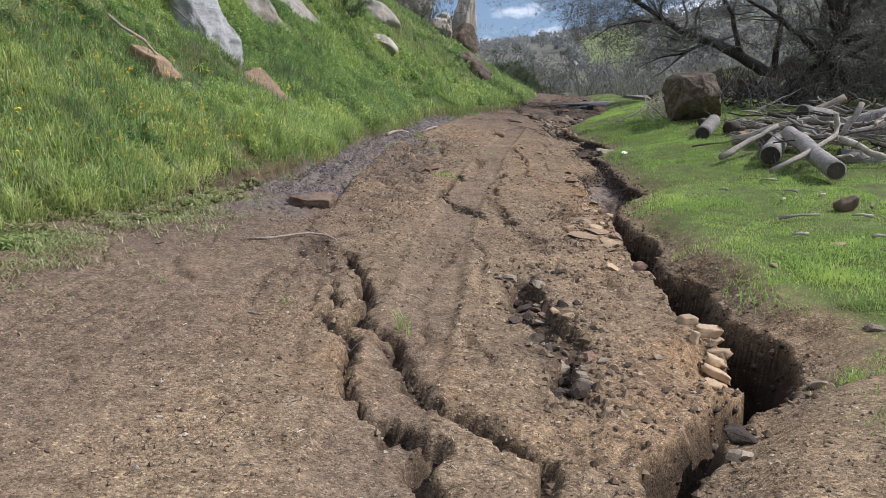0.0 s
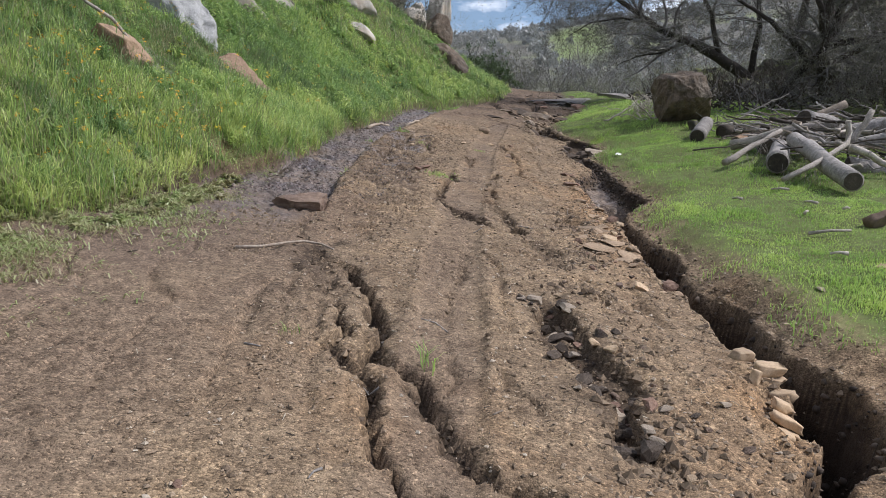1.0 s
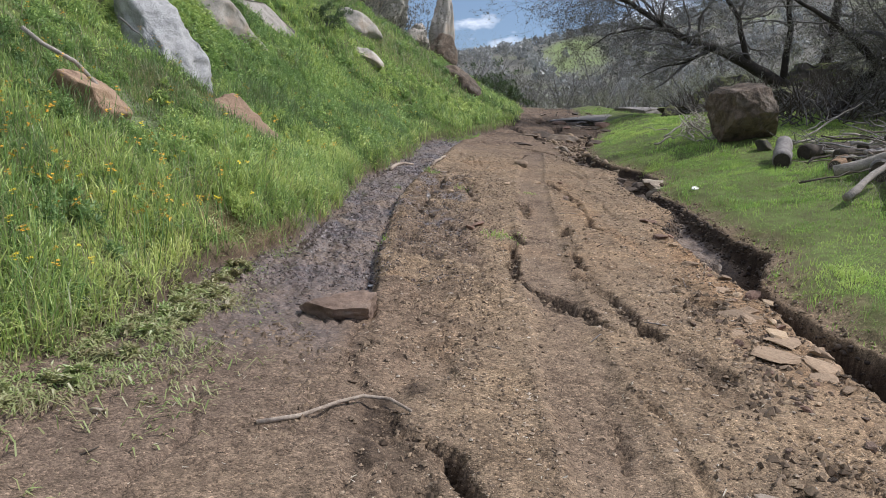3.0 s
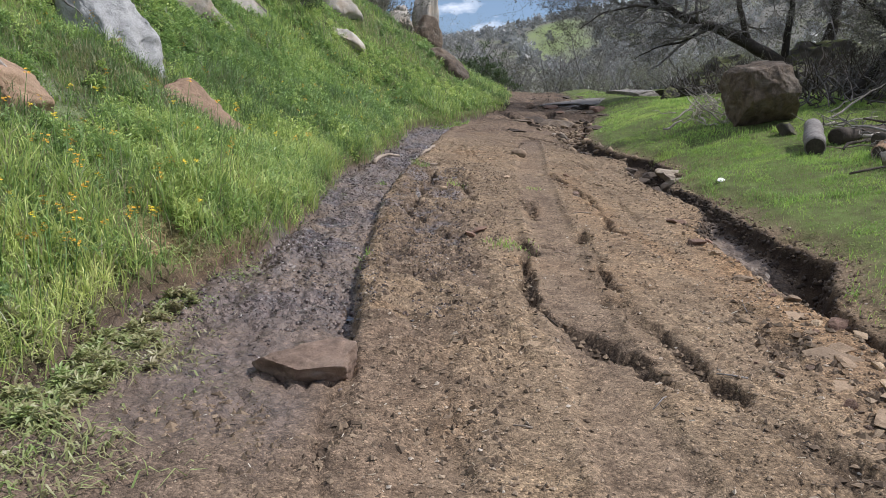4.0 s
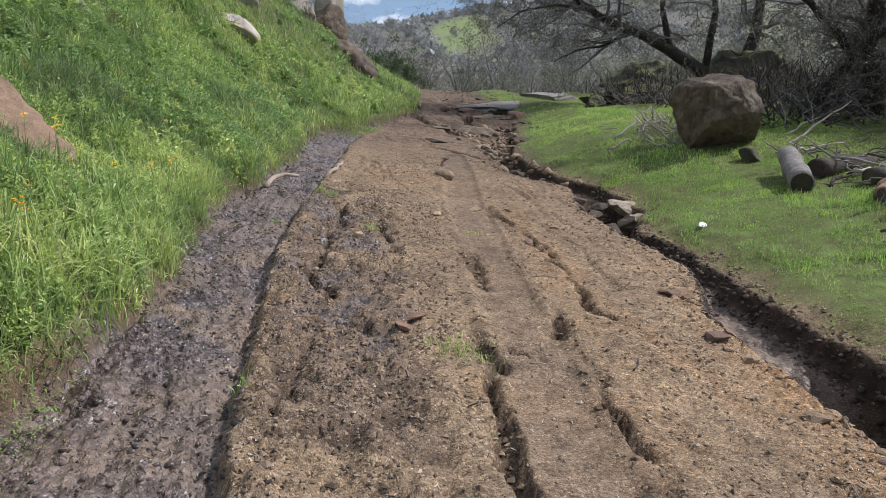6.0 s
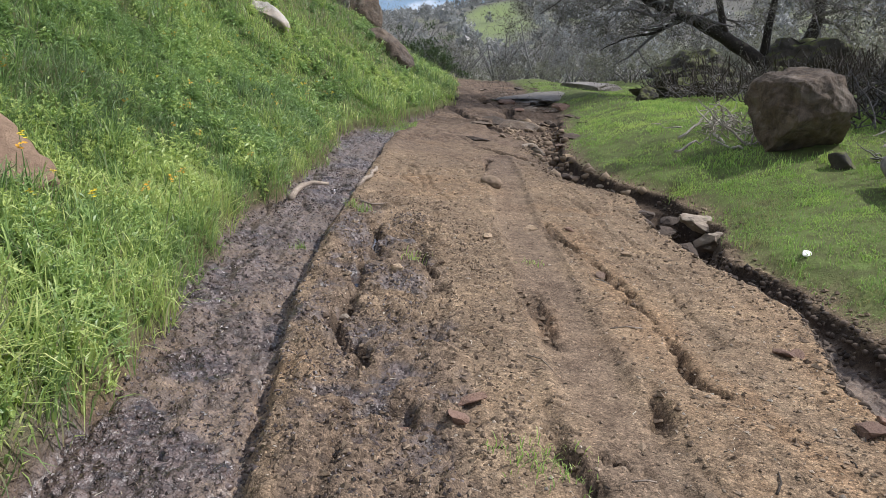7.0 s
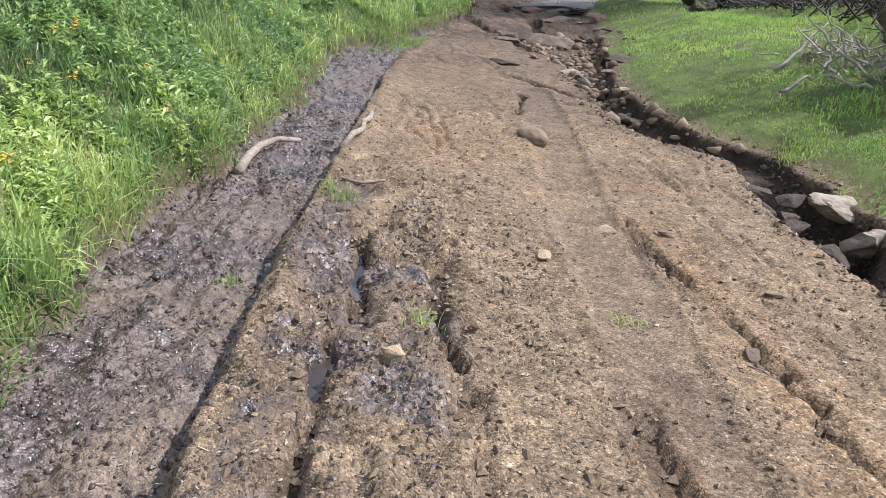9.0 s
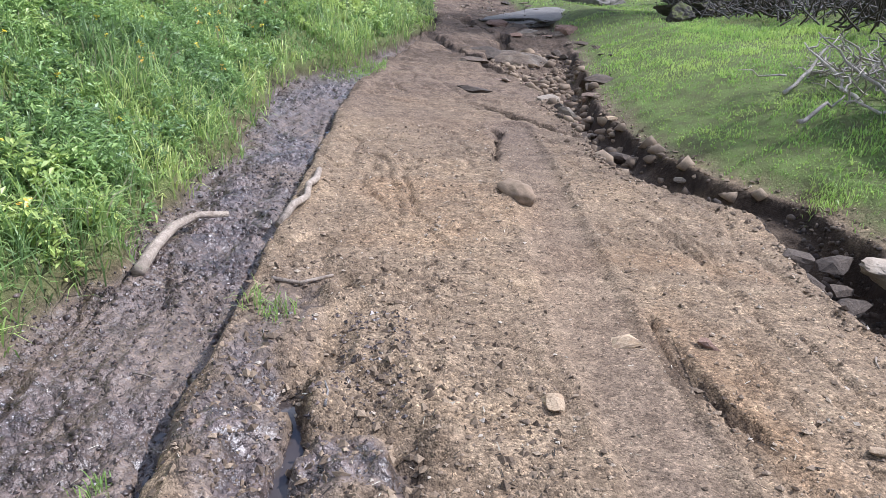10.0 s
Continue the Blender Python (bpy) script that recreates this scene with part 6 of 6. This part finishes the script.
field("trampled_grass", [(-4.4, -1.9, 2.3, 9.5, 60000, 1.2)], fringe_mask, STRAW, "thin trampled yellow grass at the track side", (0.03, 0.10), (0.005, 0.010), 700, (1.0, 1.6), short=True)


def tuft_mask(x, y):
    m = np.zeros(len(x))
    for tx, ty, tr in ((-2.28, 13.95, 0.09), (-1.15, 9.9, 0.12), (-0.62, 4.15, 0.04), (-2.6, 21.3, 0.5), (-2.62, 12.9, 0.05), (-1.32, 4.35, 0.05), (-1.75, 12.5, 0.06), (-0.9, 12.7, 0.06), (1.66, 3.95, 0.09), (1.95, 4.0, 0.16), (-2.2, 9.3, 0.05), (1.15, 16.0, 0.12)):
        m = np.maximum(m, np.exp(-((x - tx) ** 2 + (y - ty) ** 2) / tr ** 2))
    return m


field("grass_tufts", [(-2.8, 1.6, 3.4, 5.0, 16000, 1.0), (-2.8, -0.7, 9, 14.2, 40000, 1.0), (-3.3, -2.0, 20.5, 22.2, 9000, 1.6), (1.4, 2.3, 3.6, 4.4, 5000, 1.0), (0.95, 1.4, 15.7, 16.3, 2500, 1.0)], tuft_mask, GRASS_SHORT, "small grass tufts growing on the track", (0.05, 0.14), (0.003, 0.006), 800, (0.3, 1.0))

# broad-leaved weeds on the bank
def herbs(name, areas, mask, material, label, seed):
    """Leafy plants in clumps: pointed leaves, folded along the middle, set round upright stems."""
    vs, fs, ts, base = [], [], [], 0
    for j, (x0, x1, y0, y1, clumps, plants, leaves, tall, leaf) in enumerate(areas):
        cx, cy, g = scatter(x0, x1, y0, y1, clumps, seed + j)
        ok = (mask(cx, cy) > g.random(clumps)) & clear_of(cx, cy)
        cx, cy = cx[ok], cy[ok]
        n = len(cx)
        ch, ct = g.uniform(*tall, n), np.clip(0.45 + 0.6 * fbm(cx, cy, 1.6, 2, 0.5, seed) + g.normal(0, 0.16, n), 0.05, 0.95)
        r = g.uniform(0.4, 1.0, n) * ch * 0.5
        m = n * plants
        a, q = g.uniform(0, 6.283, m), np.sqrt(g.random(m))
        px, py = np.repeat(cx, plants) + np.cos(a) * q * np.repeat(r, plants), np.repeat(cy, plants) + np.sin(a) * q * np.repeat(r, plants)
        ph = np.repeat(ch, plants) * (1.0 - 0.45 * q) * g.uniform(0.7, 1.15, m)
        pz, pt = ground_z(px, py), np.repeat(ct, plants) + g.normal(0, 0.08, m)
        ok = bank_side(px, py) > -0.4
        px, py, ph, pz, pt = px[ok], py[ok], ph[ok], pz[ok], pt[ok]
        m = len(px) * leaves
        px, py, ph, pz, pt = (np.repeat(k, leaves) for k in (px, py, ph, pz, pt))
        s = g.uniform(0.12, 1.0, m)
        b, size = g.uniform(0, 6.283, m), g.uniform(0.6, 1.3, m) * leaf * (1.15 - 0.5 * s)
        out = np.stack([np.cos(b), np.sin(b), g.uniform(-0.5, 0.9, m)], 1)
        side = np.stack([-np.sin(b), np.cos(b), g.normal(0, 0.25, m)], 1) * (size * 0.2)[:, None]
        c = np.stack([px, py, pz + ph * s], 1)
        d = out * size[:, None]
        sag = np.zeros((m, 3))
        sag[:, 2] = -0.12 * size
        v = np.stack([c, c + d * 0.5 + side + sag * -0.6, c + d + sag, c + d * 0.5 - side + sag * -0.6], 1)
        k = np.arange(m)[:, None] * 4
        vs.append(v.reshape(-1, 3))
        fs.append(np.stack([k + np.array(t) for t in ((0, 1, 2), (0, 2, 3))], 1).reshape(-1, 3) + base)
        ts.append(np.repeat(np.clip(pt + 0.25 * (s - 0.5) + g.normal(0, 0.1, m), 0, 1), 4))
        base += m * 4
    return put(name, mesh_np(name, np.concatenate(vs), np.concatenate(fs), False, [("tint", np.concatenate(ts))]), material, label=label, category="weeds", kind="stuff")


def herb_mask(x, y):
    d = bank_side(x, y)
    return sstep(0.05, 0.25, d) * np.interp(y, [5, 8.5, 10.5], [0.12, 0.3, 1.0]) * (0.25 + 0.9 * sstep(0.3, 0.6, vnoise(x * 0.8 + 8, y * 0.8))) * bank_mask(x, y)


herbs("weeds", [(-6.5, -2.8, 5.0, 13.0, 2900, 9, 10, (0.10, 0.30), 0.050), (-7.0, -2.6, 13.0, 20.0, 2400, 9, 8, (0.10, 0.32), 0.065), (-8.0, -1.0, 20.0, 38.0, 2000, 8, 6, (0.12, 0.36), 0.10)],
      herb_mask, FORB, "leafy dark green weeds among the bank grass", 31)
herbs("low_weeds", [(-4.3, -1.9, 2.6, 8.4, 1300, 8, 7, (0.03, 0.10), 0.045)],
      lambda x, y: fringe_mask(x, y) * 0.9, STRAW, "low broad-leaved weeds in the trampled track side", 35)


# ---- wildflowers ----
def flower_mesh(seed):
    r = random.Random(seed)
    petals = Geo()
    for _ in range(7):
        c = Vector((r.uniform(-0.018, 0.018), r.uniform(-0.018, 0.018), r.uniform(-0.03, 0.01)))
        for k in range(5):
            a = 6.28 * k / 5 + r.uniform(-0.2, 0.2)
            d = Vector((math.cos(a), math.sin(a), 0.35)) * 0.010
            w = Vector((-math.sin(a), math.cos(a), 0)) * 0.004
            i = len(petals.v)
            petals.v += [tuple(c), tuple(c + d * 0.6 + w), tuple(c + d), tuple(c + d * 0.6 - w)]
            petals.f.append((i, i + 1, i + 2, i + 3))
    return petals.mesh("blossom", False)


def wildflower(seed, material, label):
    root = tagged(new("wildflower"), label, "flower", "wildflowers")
    put("stem", Geo().tube([(0, 0, 0), (0.01, 0.005, 0.16), (0.0, 0.012, 0.32)], [0.003, 0.0025, 0.0015], 5).mesh("stem"), STEM, parent=root)
    put("blossom", flower_mesh(seed), material, Matrix.Translation((0, 0.012, 0.325)), root)
    return root


FLOWERS = [wildflower(1, PETAL, "orange yellow wildflower in the bank grass"), wildflower(2, YELLOW_PETAL, "yellow wildflower in the bank grass"), wildflower(3, PETAL, "orange yellow wildflower in the bank grass")]
r = random.Random(41)
spots = []
while len(spots) < 290:
    near = r.random() < 0.72
    x = r.uniform(-5.4, -3.2)
    y = r.gauss(7.4, 1.5) if near else r.uniform(9, 21)
    if y < 5.0 or float(bank_side(np.array([x]), np.array([y]))[0]) < 0.1 or not clear_of(np.array([x]), np.array([y]))[0]:
        continue
    spots.append((x, y))
for k, (x, y) in enumerate(spots):
    s = r.uniform(0.85, 1.25)
    m = pose(x, y, on_ground(x, y), r.uniform(-14, 14), r.uniform(-14, 14), r.uniform(0, 360)) @ Matrix.Scale(s, 4)
    if k < 3:
        FLOWERS[k].matrix_basis = m
    else:
        copy_thing(FLOWERS[k % 3], Matrix.Identity(4)).matrix_basis = m


# ---- loose gravel and clods ----
def pebbles(name, x, y, size, material, label, seed, lift=0.3, squash=0.65, lumpy=False):
    """Many small angular stones, eight-sided, or rounder lumps of twenty sides."""
    g = np.random.default_rng(seed)
    n = len(x)
    octa = np.array([(1, 0, 0), (0, 1, 0), (-1, 0, 0), (0, -1, 0), (0.1, 0.1, 1), (0, 0, -1)], float)
    tri = np.array([(0, 1, 4), (1, 2, 4), (2, 3, 4), (3, 0, 4), (1, 0, 5), (2, 1, 5), (3, 2, 5), (0, 3, 5)])
    if lumpy:
        t = (1 + 5 ** 0.5) / 2
        octa = np.array([(-1, t, 0), (1, t, 0), (-1, -t, 0), (1, -t, 0), (0, -1, t), (0, 1, t), (0, -1, -t), (0, 1, -t), (t, 0, -1), (t, 0, 1), (-t, 0, -1), (-t, 0, 1)]) / 1.9
        tri = np.array([(0, 11, 5), (0, 5, 1), (0, 1, 7), (0, 7, 10), (0, 10, 11), (1, 5, 9), (5, 11, 4), (11, 10, 2), (10, 7, 6), (7, 1, 8), (3, 9, 4), (3, 4, 2), (3, 2, 6), (3, 6, 8), (3, 8, 9), (4, 9, 5), (2, 4, 11), (6, 2, 10), (8, 6, 7), (9, 8, 1)])
    m = len(octa)
    v = octa[None, :, :] * g.uniform(0.7, 1.25, (n, m, 1)) + g.normal(0, 0.14, (n, m, 3))
    a = g.uniform(0, 6.28, n)
    c, s = np.cos(a)[:, None], np.sin(a)[:, None]
    v = v * np.stack([g.uniform(0.8, 1.4, n), g.uniform(0.6, 1.0, n), g.uniform(squash * 0.6, squash * 1.3, n)], 1)[:, None, :]
    v = np.stack([v[:, :, 0] * c - v[:, :, 1] * s, v[:, :, 0] * s + v[:, :, 1] * c, v[:, :, 2]], 2) * (size * 0.5)[:, None, None]
    v += np.stack([x, y, ground_z(x, y) + size * lift * 0.5], 1)[:, None, :]
    f = (np.arange(n)[:, None, None] * m + tri[None, :, :]).reshape(-1, 3)
    tint = np.repeat(g.random(n), m)
    return put(name, mesh_np(name, v.reshape(-1, 3), f, lumpy, [("tint", tint)]), material, label=label, category="gravel", kind="stuff")


def on_track(x, y):
    return (bank_side(x, y) < -0.02) & (gully(x, y)[0] < -0.02) & (right_turf(x, y) < 0.05)


x, y, g = scatter(-3.6, 1.7, 2.3, 18.0, 160000, 61)
track_dist, _ = polydist(x, y, WHEEL_TRACK)
ok = on_track(x, y) & (x > DITCH_RIM(y) + 0.03) & (g.random(len(x)) < np.where(track_dist < 0.2, 0.12, 0.2 + 0.55 * vnoise(x * 2.5, y * 2.5)) * np.interp(y, [2.3, 9, 18], [1.0, 1.0, 0.35]))
x, y = x[ok], y[ok]
pebbles("gravel", x, y, 0.005 + 0.026 * np.random.default_rng(1).random(len(x)) ** 4.5, GRAVEL, "loose decomposed granite gravel on the track", 62)
x, y, g = scatter(-2.7, -1.2, 5.2, 14.6, 17000, 63)
ok = on_track(x, y) & ((x > DITCH_RIM(y) + 0.02) | (y < 7.4)) & (vnoise(x * 3, y * 3) > np.interp(y, [5.2, 7.5, 9], [0.62, 0.5, 0.35]))
x, y = x[ok], y[ok]
pebbles("mud_clods", x, y, 0.009 + 0.04 * np.random.default_rng(2).random(len(x)) ** 3.5, MUD_CLOD, "churned drying mud clods in the tyre ruts", 64, -0.1, 0.75)
x, y, g = scatter(-3.5, -1.7, 7.0, 22.0, 40000, 67)
ok = (bank_side(x, y) < 0.03) & (x < DITCH_RIM(y) + 0.02) & (g.random(len(x)) < 0.25 + 0.75 * vnoise(x * 4, y * 4)) & (g.random(len(x)) < np.interp(y, [7, 8.2, 16, 22], [0.1, 1, 0.9, 0.5]))
x, y = x[ok], y[ok]
pebbles("wet_mud_lumps", x, y, 0.010 + 0.04 * np.random.default_rng(4).random(len(x)) ** 3, WET_MUD, "trodden wet mud lumps in the ditch", 68, -0.35, 0.6, True)
x, y, g = scatter(-3.5, -1.35, 8.0, 16.5, 30000, 73)
ok = (bank_side(x, y) < 0.02) & (x < DITCH_RIM(y) + 0.75 * (y < 14)) & (g.random(len(x)) < 0.15 + 0.85 * sstep(0.35, 0.65, vnoise(x * 3.3 + 2, y * 3.3)))
x, y = x[ok], y[ok]
pebbles("mud_crumbs", x, y, 0.005 + 0.022 * np.random.default_rng(8).random(len(x)) ** 2.5, WET_MUD, "fine dark crumbs of trodden wet mud", 74, 0.2, 0.8)
x, y, g = scatter(0.3, 1.7, 3.6, 16.0, 20000, 69)
ins, _ = gully(x, y)
ok = (ins > -0.01) & (ins < 0.13)
x, y = x[ok], y[ok]
pebbles("gully_soil", x, y, 0.015 + 0.045 * np.random.default_rng(5).random(len(x)) ** 2, DARK_SOIL, "dark crumbling soil lumps in the gully walls", 70, 0.0, 0.8, True)
x, y, g = scatter(-3.3, 1.6, 2.4, 20.0, 90000, 65)
cutd, edged = rill_depth(x, y)
ins, _ = gully(x, y)
ok = (g.random(len(x)) < np.maximum(0.8 * edged * (cutd < 0.1), 0.5 * np.exp(-((ins + 0.06) / 0.09) ** 2))) & (bank_side(x, y) < 0)
x, y = x[ok], y[ok]
pebbles("crumbled_soil", x, y, 0.008 + 0.045 * np.random.default_rng(3).random(len(x)) ** 3, MUD_CLOD, "crumbled soil lumps along the rill edges", 66)


x, y, g = scatter(-0.4, 0.9, 16.2, 24.5, 900, 91)
ok = gully(x, y)[0] > -0.03
x, y = x[ok], y[ok]
pebbles("channel_rubble", x, y, 0.05 + 0.15 * np.random.default_rng(6).random(len(x)) ** 2, MUD_CLOD, "broken brown rubble in the washed-out channel", 92, 0.1, 0.7, True)
x, y, g = scatter(-0.5, 1.0, 3.3, 8.4, 6000, 93)
ok = (np.abs(x - np.interp(y, [3.6, 4.4, 5.5, 6.5, 8.4], [0.38, 0.28, 0.2, 0.28, 0.3])) < 0.1 + 0.2 * g.random(len(x))) & (vnoise(x * 4 + 3, y * 4) > 0.42)
x, y = x[ok], y[ok]
pebbles("wash_out_crumbs", x, y, 0.012 + 0.05 * np.random.default_rng(7).random(len(x)) ** 2.5, MUD_CLOD, "loose brown crumbs round the wash-out", 94, 0.1, 0.8)


# ---- straw and bark litter, with dark bits in place of small shadows ----
x, y, g = scatter(-3.4, 1.5, 2.3, 18.0, 52000, 81)
ok = on_track(x, y) & (g.random(len(x)) < (0.25 + 0.75 * sstep(0.4, 0.6, vnoise(x * 2.6 + 5, y * 2.6))) * np.interp(y, [2.3, 10, 18], [1.0, 0.9, 0.4])) & (polydist(x, y, WHEEL_TRACK)[0] > 0.16 * g.random(len(x))) & (g.random(len(x)) < np.where((x < -1.1) & (y < 7.5), 0.35, 0.9))
x, y = x[ok], y[ok]
n = len(x)
a, h, w = g.uniform(0, 6.28, n), 0.003 + 0.016 * g.random(n) ** 2.5, g.uniform(0.0008, 0.0026, n)
d, e = np.stack([np.cos(a), np.sin(a), g.normal(0, 0.25, n)], 1) * h[:, None], np.stack([-np.sin(a), np.cos(a), g.normal(0, 0.5, n)], 1) * w[:, None]
c = np.stack([x, y, ground_z(x, y) + 0.002 + 0.2 * h], 1)
v = np.stack([c - d - e, c - d + e, c + d + e * 0.6, c + d - e * 0.6], 1).reshape(-1, 3)
put("straw_litter", mesh_np("straw_litter", v, np.arange(len(v)).reshape(-1, 4), False, [("tint", np.repeat(g.random(n) ** 1.5, 4))]), LITTER_SHADE, label="scattered straw, bark and twig bits on the track", category="litter", kind="stuff")
